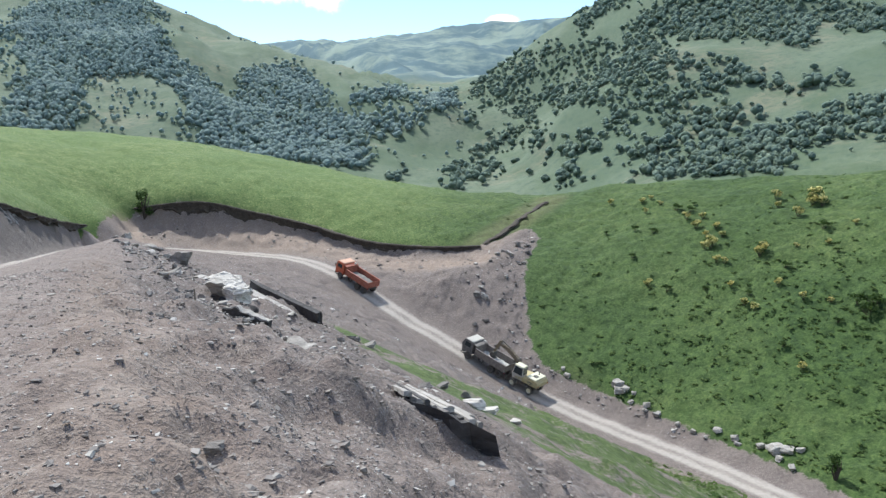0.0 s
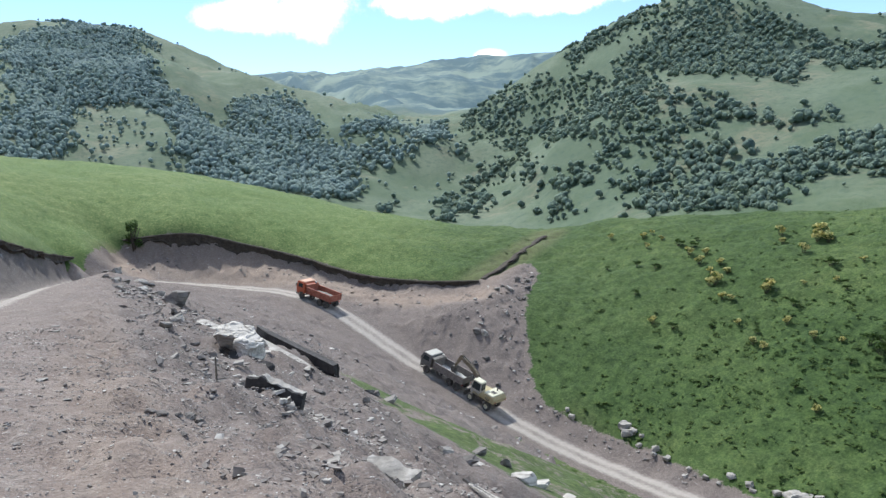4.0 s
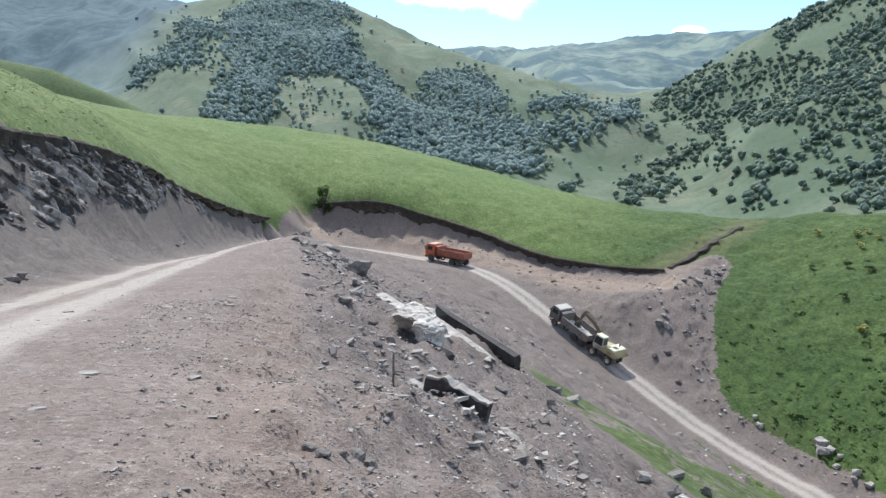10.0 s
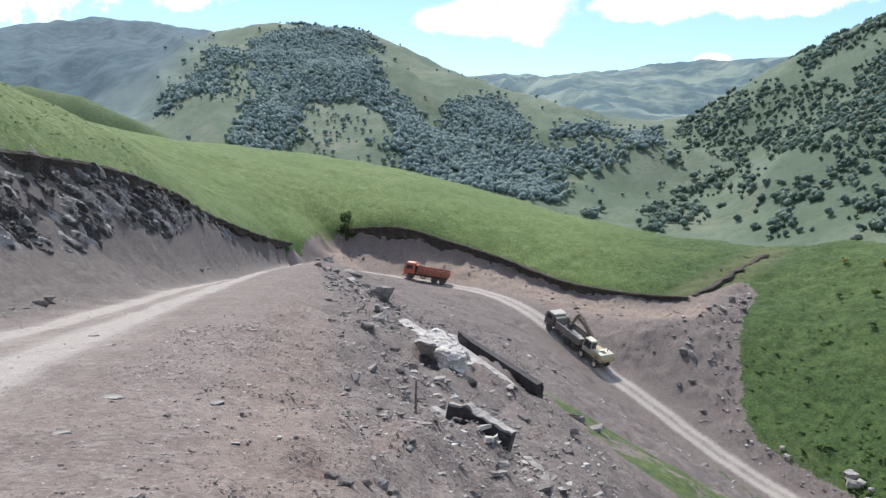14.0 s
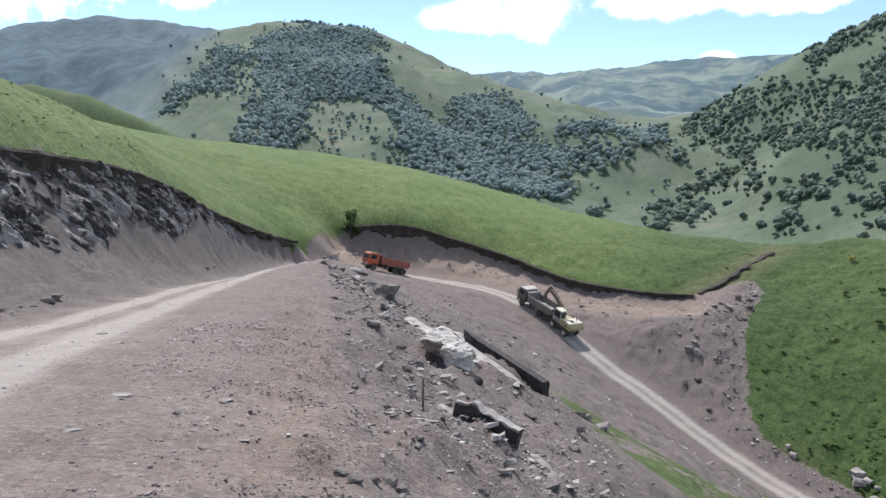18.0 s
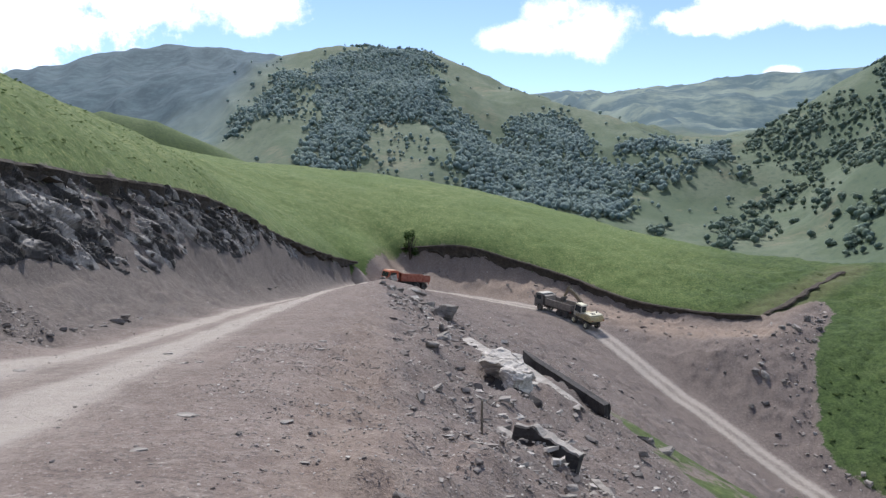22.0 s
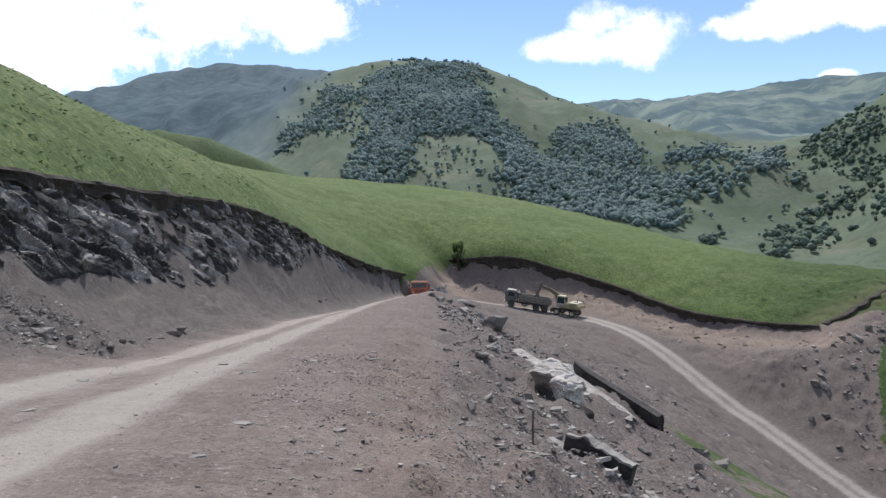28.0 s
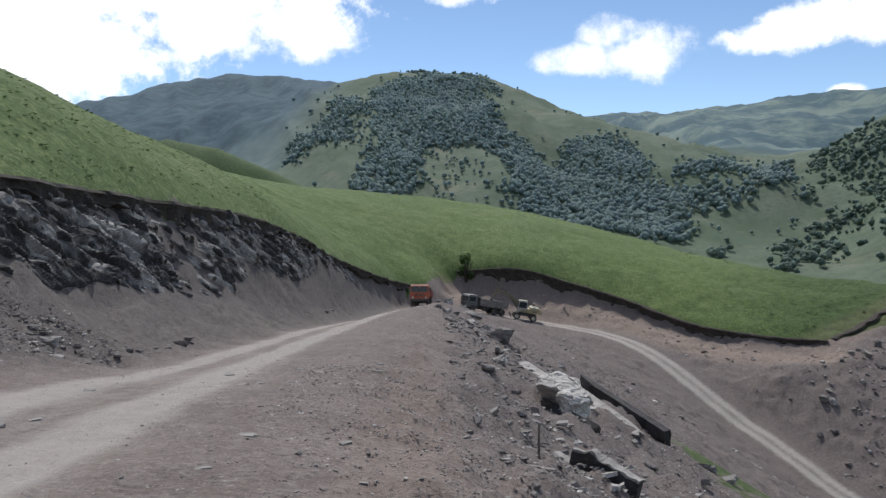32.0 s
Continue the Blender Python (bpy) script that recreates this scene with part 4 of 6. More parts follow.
for x, y, s, mat in ((8.87, 15.1, 0.72, LIME), (8.0, 15.6, 0.75, LIME), (7.3, 15.0, 0.5, SHALE), (9.6, 15.6, 0.45, LIME), (10.2, 15.2, 0.4, LIME)):
    rnd = random.Random(int(x * 100))
    stone("stone", x, y, (s, s * 0.6, s * 0.45), mat, "white angular stone beside the grass strip" if mat is LIME else "dark stone beside the grass strip", (rnd.uniform(-15, 15), rnd.uniform(0, 25), rnd.uniform(0, 180)), 0.15, "stones beside the grass strip")
END = [(-2.1, 66.5, 0.5), (-1.1, 57.0, 0.55), (-1.8, 62.0, 0.4), (0.6, 70.9, 0.9), (1.4, 72.2, 0.7), (1.7, 57.3, 0.6), (-0.6, 60.0, 0.7), (-1.4, 72.0, 0.9), (-2.2, 73.0, 0.6), (-0.4, 66.0, 0.5), (0.4, 50.0, 0.7), (1.2, 46.0, 0.6), (0.3, 44.0, 0.5), (-0.4, 47.5, 0.4)]
for k, (x, y, s) in enumerate(END):
    rnd = random.Random(k + 90)
    stone("stone", x, y, (s * rnd.uniform(0.8, 1.3), s, s * rnd.uniform(0.4, 0.7)), PALE if k % 2 else SHALE, "rough stone on the end of the berm", (rnd.uniform(-20, 20), rnd.uniform(-5, 30), rnd.uniform(0, 180)), 0.2, "stones on the berm")
ROADSIDE = [(49.2, 69.7, 1.3), (49.6, 68.5, 1.0), (48.9, 68.6, 1.2), (49.1, 66.7, 0.6), (49.9, 64.9, 0.8), (49.4, 64.6, 0.6), (50.0, 63.2, 0.8), (51.0, 58.5, 0.7), (52.5, 56.5, 0.9), (52.9, 54.6, 0.9), (52.6, 53.8, 0.6),
            (53.7, 51.9, 0.8), (54.1, 50.5, 1.5), (54.6, 49.6, 1.1), (53.5, 49.3, 0.7), (53.4, 47.6, 0.6), (45.6, 75.6, 0.6), (45.5, 74.6, 0.7), (50.5, 60.4, 0.5), (51.2, 56.8, 0.5), (55.6, 48.8, 0.7), (49.9, 67.4, 0.5)]
for k, (x, y, s) in enumerate(ROADSIDE):
    rnd = random.Random(k + 130)
    stone("stone", x, y, (s * rnd.uniform(0.8, 1.2), s * rnd.uniform(0.7, 1.0), s * rnd.uniform(0.5, 0.75)), PALE, "white limestone block cleared to the roadside grass", (rnd.uniform(-15, 15), rnd.uniform(-15, 15), rnd.uniform(0, 180)), 0.22, "stones along the lower road")
WEDGE = [(41.5, 91.7, 1.0), (42.3, 91.0, 0.9), (41.0, 87.7, 0.8), (39.4, 87.6, 0.7), (40.4, 83.3, 0.6), (42.6, 92.6, 0.8), (38.3, 93.0, 0.4), (53.1, 99.1, 0.8), (52.8, 101.7, 0.9), (50.2, 99.0, 1.0), (49.9, 100.8, 0.7), (56.0, 103.2, 0.8), (51.0, 96.4, 0.7),
         (47.0, 93.8, 0.6), (47.7, 92.1, 0.5), (44.1, 89.9, 0.5), (54.5, 101.5, 0.7), (48.5, 99.6, 0.8), (51.8, 100.2, 0.6), (46.5, 97.9, 0.6)]
for k, (x, y, s) in enumerate(WEDGE):
    rnd = random.Random(k + 170)
    stone("stone", x, y, (s, s * rnd.uniform(0.6, 1.0), s * rnd.uniform(0.5, 0.8)), PALE if k % 4 == 1 else SHALE, "broken stone on the dumped heap of earth", (rnd.uniform(-25, 25), rnd.uniform(-25, 25), rnd.uniform(0, 180)), 0.2, "stones on the heap")
VERGE = [(-9.6, 17.8, 0.9, 1), (-8.7, 16.6, 0.5, 1), (-8.65, 20.2, 0.35, 0), (-8.9, 21.4, 0.4, 0), (-8.75, 22.1, 0.35, 0), (-8.6, 22.7, 0.4, 0), (-8.7, 24.0, 0.7, 0), (-8.8, 25.0, 0.5, 0), (-7.9, 16.4, 0.2, 0), (-8.5, 18.6, 0.3, 0), (-8.5, 19.1, 0.35, 0),
         (-9.9, 49.5, 0.5, 1), (-10.0, 60.0, 0.6, 0), (-9.9, 57.0, 0.7, 0), (-5.2, 8.6, 0.22, 1), (-10.0, 18.0, 0.4, 0), (-9.2, 18.5, 0.35, 0)]
for k, (x, y, s, p) in enumerate(VERGE):
    rnd = random.Random(k + 210)
    stone("stone", x, y, (s * (0.22 if k == 0 else 0.5), s * (0.8 if k == 0 else 0.55), s * 0.24), PALE if p else SHALE, "flat stone at the foot of the cut bank", (rnd.uniform(-8, 8), rnd.uniform(-8, 25), 70 if k == 0 else rnd.uniform(0, 180)), 0.15, "stones along the cut bank")

ROAD = [(-2.26, 8.1, 0.34), (-1.7, 15.9, 0.26), (-1.53, 13.9, 0.24), (-1.22, 7.95, 0.20), (-2.23, 6.55, 0.24), (-4.16, 13.8, 0.3), (-3.48, 12.3, 0.28), (-3.25, 12.4, 0.26), (-3.08, 14.7, 0.26), (-5.8, 12.0, 0.3), (-2.6, 14.1, 0.24),
        (-5.02, 9.0, 0.26), (-0.84, 6.4, 0.13), (-1.0, 7.66, 0.10), (0.79, 8.7, 0.16), (0.51, 9.6, 0.18), (0.94, 7.24, 0.14), (1.73, 8.1, 0.2), (0.7, 21.8, 0.34)]
for k, (x, y, s) in enumerate(ROAD):
    rnd = random.Random(k + 250)
    s *= 0.72
    stone("stone", x, y, (s * rnd.uniform(0.8, 1.1), s * rnd.uniform(0.35, 0.6), s * 0.14), PALE, "thin flat pale stone lying on the gravel road", (rnd.uniform(-4, 4), rnd.uniform(-4, 4), rnd.uniform(-25, 25)), 0.2, "flat stones on the upper road", rough=0.16)
CLODS = [(0.32, 6.15, 0.26), (0.20, 6.0, 0.18), (0.42, 6.05, 0.2), (0.05, 5.75, 0.2), (-0.05, 5.9, 0.24), (-1.55, 7.25, 0.13), (-0.95, 7.7, 0.10), (0.20, 4.95, 0.12), (0.48, -1.5, 0.2), (1.45, 4.55, 0.3)]
for k, (x, y, s) in enumerate(CLODS):
    rnd = random.Random(k + 280)
    s *= 0.55
    stone("clod", x, y, (s, s * rnd.uniform(0.6, 0.9), s * rnd.uniform(0.4, 0.7)), PALE if k == 9 else SHALE, "pale rock beside the squared block" if k == 9 else "dark rough clod on the crest of the berm", (rnd.uniform(-15, 15), rnd.uniform(-15, 15), rnd.uniform(0, 180)), 0.2, "clods on the berm", rough=0.3)


def joined(name, shapes, spots, mats, label, category, soft=False):
    """Many small pieces as one mesh. shapes: (verts, tris) arrays; spots: rows of shape, x, y, z, sizes (3), turn about z, lean."""
    vs, fs, base = [], [], 0
    for row in spots:
        v, f = shapes[int(row[0])]
        p = v * row[4:7]
        cl, sl, c, s = math.cos(row[8]), math.sin(row[8]), math.cos(row[7]), math.sin(row[7])
        p = np.c_[p[:, 0], p[:, 1] * cl - p[:, 2] * sl, p[:, 1] * sl + p[:, 2] * cl]
        p = np.c_[p[:, 0] * c - p[:, 1] * s, p[:, 0] * s + p[:, 1] * c, p[:, 2]]
        vs.append(p + row[1:4])
        fs.append(f + base)
        base += len(v)
    ob = new(name, mesh_of(name, np.concatenate(vs), np.concatenate(fs), mats, soft))
    return tagged(ob, label, category, kind="stuff")


def shape_of(me):
    me.calc_loop_triangles()
    v = np.array([p.co[:] for p in me.vertices])
    f = np.array([t.vertices[:] for t in me.loop_triangles])
    bpy.data.meshes.remove(me)
    return v, f


GRAVEL = Nodes("gravel", 0.95)
_i = GRAVEL.island()
GRAVEL.colour(GRAVEL.mix(GRAVEL.ramp(GRAVEL.noise(9, 4), 0.3, 0.7), GRAVEL.mix(GRAVEL.ramp(_i, 0, 1), (0.112, 0.094, 0.086), (0.29, 0.258, 0.232)), GRAVEL.mix(GRAVEL.ramp(_i, 0.75, 1), (0.20, 0.18, 0.17), (0.62, 0.59, 0.55))))
GRAVEL = GRAVEL.mat
pebbles = [shape_of(rock_data("pebble", 300 + k, (1, 1, 0.7), GRAVEL, 0.45, 0)) for k in range(7)]
rs = np.random.RandomState(8)
n = 43000
py = -8 + 9.5 + (rs.rand(n) ** 2.3) * 75 - 7
px_ = np.where(rs.rand(n) < 0.72, -1.5 + rs.rand(n) * (5.5 + 0.16 * py), -9.5 + rs.rand(n) * 9)
bare = bareness(px_, py)
keep = (bare > 0.3) & (off_line(px_, py, aside(upper, -0.65)[::3]) > 1.6 * rs.rand(n))
px_, py = px_[keep], py[keep]
pz = height(px_, py)
m_ = len(px_)
onslope = np.clip(px_ / 1.5 + 0.6, 0.15, 1)
size = 0.010 + 0.035 * (px_ < -0.3) * rs.rand(m_) ** 16 + 0.050 * rs.rand(m_) ** 8 * onslope + 0.0008 * np.clip(py + 4, 0, 80) * (0.3 + onslope)
rows = np.c_[rs.randint(0, 7, m_), px_, py, pz, size * (0.8 + 0.7 * rs.rand(m_)), size * (0.7 + 0.5 * rs.rand(m_)), size * (0.4 + 0.5 * rs.rand(m_)), rs.rand(m_) * 6.28, rs.randn(m_) * 0.3]
joined("gravel", pebbles, rows, [GRAVEL], "loose grey gravel and chips of shale", "gravel")
# fine chips and clods close to the walker's feet
n = 30000
cy = -3.5 + 19 * rs.rand(n) ** 1.5
cx = -7.5 + 11.5 * rs.rand(n)
keep = (bareness(cx, cy) > 0.3) & (rs.rand(n) < 0.25 + 0.9 * smooth(fractal(cx, cy, 1.2, 3, 53), -0.15, 0.2)) & (off_line(cx, cy, aside(upper, -0.65)[::3]) > 2.4)
cx, cy = cx[keep], cy[keep]
m_ = len(cx)
size = 0.011 + 0.016 * rs.rand(m_) ** 3 + 0.0009 * np.clip(cy, 0, 20)
rows = np.c_[rs.randint(0, 7, m_), cx, cy, height(cx, cy), size * (0.9 + 0.8 * rs.rand(m_)), size, size * (0.5 + 0.4 * rs.rand(m_)), rs.rand(m_) * 6.28, rs.randn(m_) * 0.3]
joined("gravel", pebbles, rows, [GRAVEL], "fine grey chips and clods on the road shoulder", "gravel")
# broken stones of hand size over the spoil, thickest round the slabs
n = 9000
ry = 3 + 57 * rs.rand(n) ** 1.25
rx = np.interp(ry, [3, 20, 35, 60], [1.6, 2.0, 1.6, 0.2]) + rs.randn(n) * np.interp(ry, [3, 20, 60], [1.3, 2.0, 1.5])
keep = (bareness(rx, ry) > 0.2) & (rx > np.interp(ry, [0, 20, 60], [0.3, -0.4, -1.6])) & (rs.rand(n) < 0.15 + 1.1 * smooth(fractal(rx, ry, 2.5, 3, 51), -0.05, 0.35))
rx, ry = rx[keep], ry[keep]
m_ = len(rx)
size = 0.018 + 0.0010 * ry + (0.05 + 0.006 * ry) * rs.rand(m_) ** 5
rows = np.c_[rs.randint(0, 7, m_), rx, ry, height(rx, ry) + size * 0.1, size * (0.9 + 0.9 * rs.rand(m_)), size, size * (0.4 + 0.5 * rs.rand(m_)), rs.rand(m_) * 6.28, rs.randn(m_) * 0.4]
joined("rubble", pebbles, rows, [GRAVEL], "broken shale and limestone strewn over the spoil slope", "rubble")
# rubble over the lower slopes, the heap and the foot of the cuts
n = 2600
line = np.concatenate([dense(CUT_FOOT, 1.6), dense(HEAP, 1.4), dense(MEADOW_EDGE, 0.6)[:90], dense(BOWL, 2.0)])[:, :2]
pick = line[rs.randint(0, len(line), n)] + rs.randn(n, 2) * [2.2, 2.2]
pick = pick[(bareness(pick[:, 0], pick[:, 1]) > 0.2) & (off_line(pick[:, 0], pick[:, 1], lower[::3]) > 2.6)]
m_ = len(pick)
size = 0.10 + 0.40 * rs.rand(m_) ** 5
rows = np.c_[rs.randint(0, 7, m_), pick, height(pick[:, 0], pick[:, 1]), size * (0.8 + 0.7 * rs.rand(m_)), size, size * (0.5 + 0.5 * rs.rand(m_)), rs.rand(m_) * 6.28, rs.randn(m_) * 0.3]
joined("rubble", pebbles, rows, [GRAVEL], "scattered grey rubble below the cut banks", "rubble")


n = 3000
pick = np.c_[-9.75 + rs.randn(n) * 0.60, 17.7 + rs.randn(n) * 1.5]
pick = np.r_[pick, np.c_[-8.75 + rs.randn(130) * 0.12, 18.0 + rs.rand(130) * 9]]
m_ = len(pick)
size = 0.022 + 0.065 * rs.rand(m_) ** 3
rows = np.c_[rs.randint(0, 7, m_), pick, height(pick[:, 0], pick[:, 1]), size * 1.4, size, size * 0.4, rs.rand(m_) * 6.28, rs.randn(m_) * 0.4]
joined("rubble", pebbles, rows, [GRAVEL], "patch of flat shale chips at the foot of the cut", "rubble")


def build_face():
    """The blasted rock of the left bank, from the top of its scree to the turf."""
    foot, lip = dense(FACE_FOOT, 1.0), dense(LIP, 1.0)
    ys, vs = np.arange(-18, 84, 0.10), np.linspace(-0.05, 1.0, 64)
    fx, fz = np.interp(ys, foot[:, 1], foot[:, 0]), np.interp(ys, foot[:, 1], foot[:, 2])
    lx, lz = np.interp(ys, lip[:, 1], lip[:, 0]), np.interp(ys, lip[:, 1], lip[:, 2])
    v, y = np.meshgrid(vs, ys)
    thin = smooth(y, 84, 60)
    foot_v = 0.03 + 0.28 * smooth(y, 20, 75) + 0.12 * np.sin(y * 0.31)
    w = np.clip(v, 0, 1)
    x = fx[:, None] + (lx - fx)[:, None] * w
    z = fz[:, None] + (lz - fz)[:, None] * v
    s, q = y * 0.45 + z * 0.88 + fractal(y, z, 5.0, 2, 60) * 0.9, y * 0.88 - z * 0.45          # beds dip along the bank
    ridge = lambda a, b, size, seed: 1 - np.abs(2 * grain(a, b, size, seed) - 1)
    slivers = ridge(s, q * 0.22, 0.26, 61) * 0.34 + ridge(s, q * 0.30, 0.15, 62) * 0.22 + grain(s, q * 0.6, 0.12, 63) * 0.14
    gaps = ridge(s, q * 0.18, 0.31, 64) ** 2.5 * 0.62 + ridge(s + 0.2, q * 0.40, 0.6, 67) ** 4 * 0.5
    steps = slivers + (grain(y, z, 2.2, 65) - 0.5) * 0.22 - gaps + np.floor(grain(s, q * 0.3, 0.4, 66) * 4) / 4 * 0.30
    out = (steps + 0.04 + 0.22 * smooth(y, 32, 50)) * 1.0 * smooth(v, foot_v - 0.15, foot_v + 0.2) * (0.25 + 0.75 * thin)
    x = x + out * 0.45 - 0.10 - 0.5 * smooth(v, foot_v, foot_v - 0.2)
    z = z + out * 0.20
    # Dark streaks along the dip paint in the shade of cracks.
    streak = 0.55 * ridge(s, q * 0.16, 0.55, 68) + 0.45 * ridge(s, q * 0.22, 0.26, 69) + 0.25 * (grain(s, q * 0.5, 0.12, 70) - 0.5) + 0.35 * (grain(y, z, 3.0, 71) - 0.5)
    me = mesh_of("rock_face", np.c_[x.ravel(), y.ravel(), z.ravel()], grid_faces(*x.shape), [FACE], False, {"bed": streak.ravel()})
    face = tagged(new("rock_face", me), "dark blasted shale face of the road cut", "rock face", kind="structure")
    # Half the forms are pale, standing in for sunlit facets.
    forms = [rock_data("rock_fragment", 400 + k, (1, 1, 1), SHALE if k % 2 else PALE, 0.25, 1) for k in range(8)]
    rnd = random.Random(4)
    for _ in range(298):
        yy = 8 + 62 * rnd.random() ** 1.3
        vv = rnd.uniform(0.12, 0.9)
        i, j = int((yy + 18) / 0.10), int((vv + 0.05) / 1.05 * 63)
        ob = new("rock_fragment", forms[rnd.randrange(8)])
        ob.parent = face
        size = rnd.uniform(0.08, 0.20) * (1 + yy / 90)
        ob.matrix_basis = pose(float(x[i, j]) + 0.02, yy, float(z[i, j]), -30 + rnd.gauss(0, 12), rnd.uniform(0, 50), rnd.gauss(0, 12)) @ Matrix.Diagonal((size * 0.7, size * rnd.uniform(1.3, 2.8), size * rnd.uniform(0.22, 0.5), 1))


build_face()


def turf_edge(name, line, deep, label, seed, fade=1.0, out=0.0):
    """The dark edge of torn soil under the turf, the turf's shade also in its colour; ragged below and hanging over a
    little.
    """
    p = dense(line, 0.22)
    d = np.gradient(p[:, :2], axis=0)
    d /= np.linalg.norm(d, axis=1)[:, None]
    nrm = np.c_[d[:, 1], -d[:, 0]]                 # towards the road
    s = np.arange(len(p)) * 0.22
    depth = deep * (0.30 + 1.4 * grain(s, s * 0, 4.0, seed) + 0.5 * (grain(s, s * 0, 0.6, seed + 1) - 0.5))
    depth *= 1 + (fade - 1) * s / s[-1]
    depth *= np.clip(np.minimum(s, s[-1] - s) / 4, 0.1, 1)
    wob = (grain(s, s * 0, 1.6, seed + 2) - 0.5) * 0.6 + (grain(s, s * 0, 0.7, seed + 5) - 0.5) * 0.22
    rows = []
    for k, (off, fall) in enumerate(((-0.7, -0.10), (-0.15, 0.10), (0.30, 0.10), (0.42, -0.05), (0.36, -0.35), (0.34, -0.75), (0.50, -1.0), (0.1, -1.35))):
        o = off + out * (k > 1) + wob * (0.4 if k < 2 else 1) + (grain(s, s * 0 + k * 7.0, 0.6, seed + 3) - 0.5) * 0.14
        z = p[:, 2] + (fall if fall > 0 else 0) + depth * min(fall, 0)
        rows.append(np.c_[p[:, 0] + nrm[:, 0] * o, p[:, 1] + nrm[:, 1] * o, z])
    v = np.stack(rows, 1)
    me = mesh_of(name, v.reshape(-1, 3), grid_faces(len(p), len(rows)), [SHADED_HUMUS], False)
    tagged(new(name, me), label, "turf edge", kind="structure")


turf_edge("turf_edge_left", [p for p in LIP if p[1] > -10], 0.65, "torn dark soil under the turf above the rock face", 70, 1.0, 0.0)
turf_edge("turf_edge_gully", [(49.5, 106.3, -15.6), (54.0, 108.6, -14.2), (60.0, 112.6, -12.3), (66.0, 117.0, -10.9)], 0.15, "eroded dark soil beside the grassy gully track", 85, 0.6, -0.1)
turf_edge("turf_edge_bend", CUT_LIP[2:], 2.1, "torn dark soil under the turf above the bend", 80, 0.3, 0.2)

# ---- plants ----
LEAF = Nodes("leaves", 0.75)
_t = LEAF.island()
leafy(LEAF, LEAF.mix(LEAF.ramp(_t, 0, 1), (0.030, 0.062, 0.016), (0.085, 0.135, 0.035)))
LEAF = LEAF.mat
BLOOM = Nodes("yellow blossom", 0.7)
BLOOM.colour(BLOOM.mix(BLOOM.island(), (0.46, 0.40, 0.13), (0.70, 0.62, 0.27)))
BLOOM = BLOOM.mat
BARK = plain("bark", (0.075, 0.060, 0.048), 0.95, 0, 0.4, 9)


def leaf_bm(rnd, count, wide, tall, leaf, low=0.15, hollow=0.35):
    """Loose leaves that fill a ragged crown."""
    bm = bmesh.new()
    lobes = [(rnd.uniform(0, 6.28), rnd.uniform(0.3, 1.0), rnd.uniform(0.25, 1.0)) for _ in range(6)]
    for _ in range(count):
        a, r, h = lobes[rnd.randrange(6)]
        c = Vector((math.cos(a) * r * wide * 0.33, math.sin(a) * r * wide * 0.33, tall * (low + (0.9 - low) * h)))
        o = Vector((rnd.gauss(0, 1), rnd.gauss(0, 1), rnd.gauss(0, 0.8))).normalized() * rnd.uniform(hollow, 1)
        c += Vector((o.x * wide * 0.24, o.y * wide * 0.24, o.z * tall * 0.20))
        c.z = max(c.z, leaf * 0.4)
        u = Vector((rnd.gauss(0, 1), rnd.gauss(0, 1), rnd.gauss(0, 0.6))).normalized()
        w = u.cross(Vector((rnd.gauss(0, 1), rnd.gauss(0, 1), rnd.gauss(0, 1)))).normalized()
        s = leaf * rnd.uniform(0.6, 1.3)
        bm.faces.new([bm.verts.new(c + q) for q in (u * s, w * s * 0.5, -u * s * 0.7, -w * s * 0.5)])
    return bm


def stems_bm(rnd, count, wide, tall, thick):
    bm = bmesh.new()
    for _ in range(count):
        a, r = rnd.uniform(0, 6.28), rnd.uniform(0.2, 0.45) * wide
        tip = Vector((math.cos(a) * r, math.sin(a) * r, tall * rnd.uniform(0.6, 0.95)))
        foot = tip * 0.08
        foot.z = -0.15
        mid = foot.lerp(tip, 0.5) + Vector((rnd.gauss(0, 0.05), rnd.gauss(0, 0.05), 0.06)) * tall
        rings = []
        for p, t in ((foot, thick), (mid, thick * 0.65), (tip, thick * 0.2)):
            rings.append([bm.verts.new(p + Vector((math.cos(k * 1.257) * t, math.sin(k * 1.257) * t, 0))) for k in range(5)])
        for q, s in zip(rings, rings[1:]):
            for k in range(5):
                bm.faces.new((q[k], q[(k + 1) % 5], s[(k + 1) % 5], s[k]))
    return bm


def make_shrub(seed, wide, tall, leaves, leaf, bloom, label, group, low=0.15):
    rnd = random.Random(seed)
    ob = new("shrub")
    part("stem", stems_bm(rnd, 7, wide, tall, 0.03 * tall), BARK, ob)
    part("crown", leaf_bm(rnd, leaves, wide, tall, leaf, low), LEAF, ob)
    if bloom:
        part("blossom", leaf_bm(rnd, bloom, wide * 1.06, tall * 1.08, leaf * 0.8, 0.3, 0.7), BLOOM, ob, "bright yellow blossom")
    return tagged(ob, label, "shrub", group)


def plant(kind, spots, scale=1.0):
    """Sets the first of a kind at the first spot and copies of it at the others."""
    for k, (x, y, s) in enumerate(spots):
        rnd = random.Random(int(x * 37 + y * 11))
        m = pose(x, y, ground_at(x, y) - 0.03, 0, 0, rnd.uniform(0, 360))
        ob = kind if k == 0 else copy_thing(kind, m)
        ob.matrix_basis = m @ Matrix.Diagonal((s * scale, s * scale, s * scale * rnd.uniform(0.8, 1.1), 1))


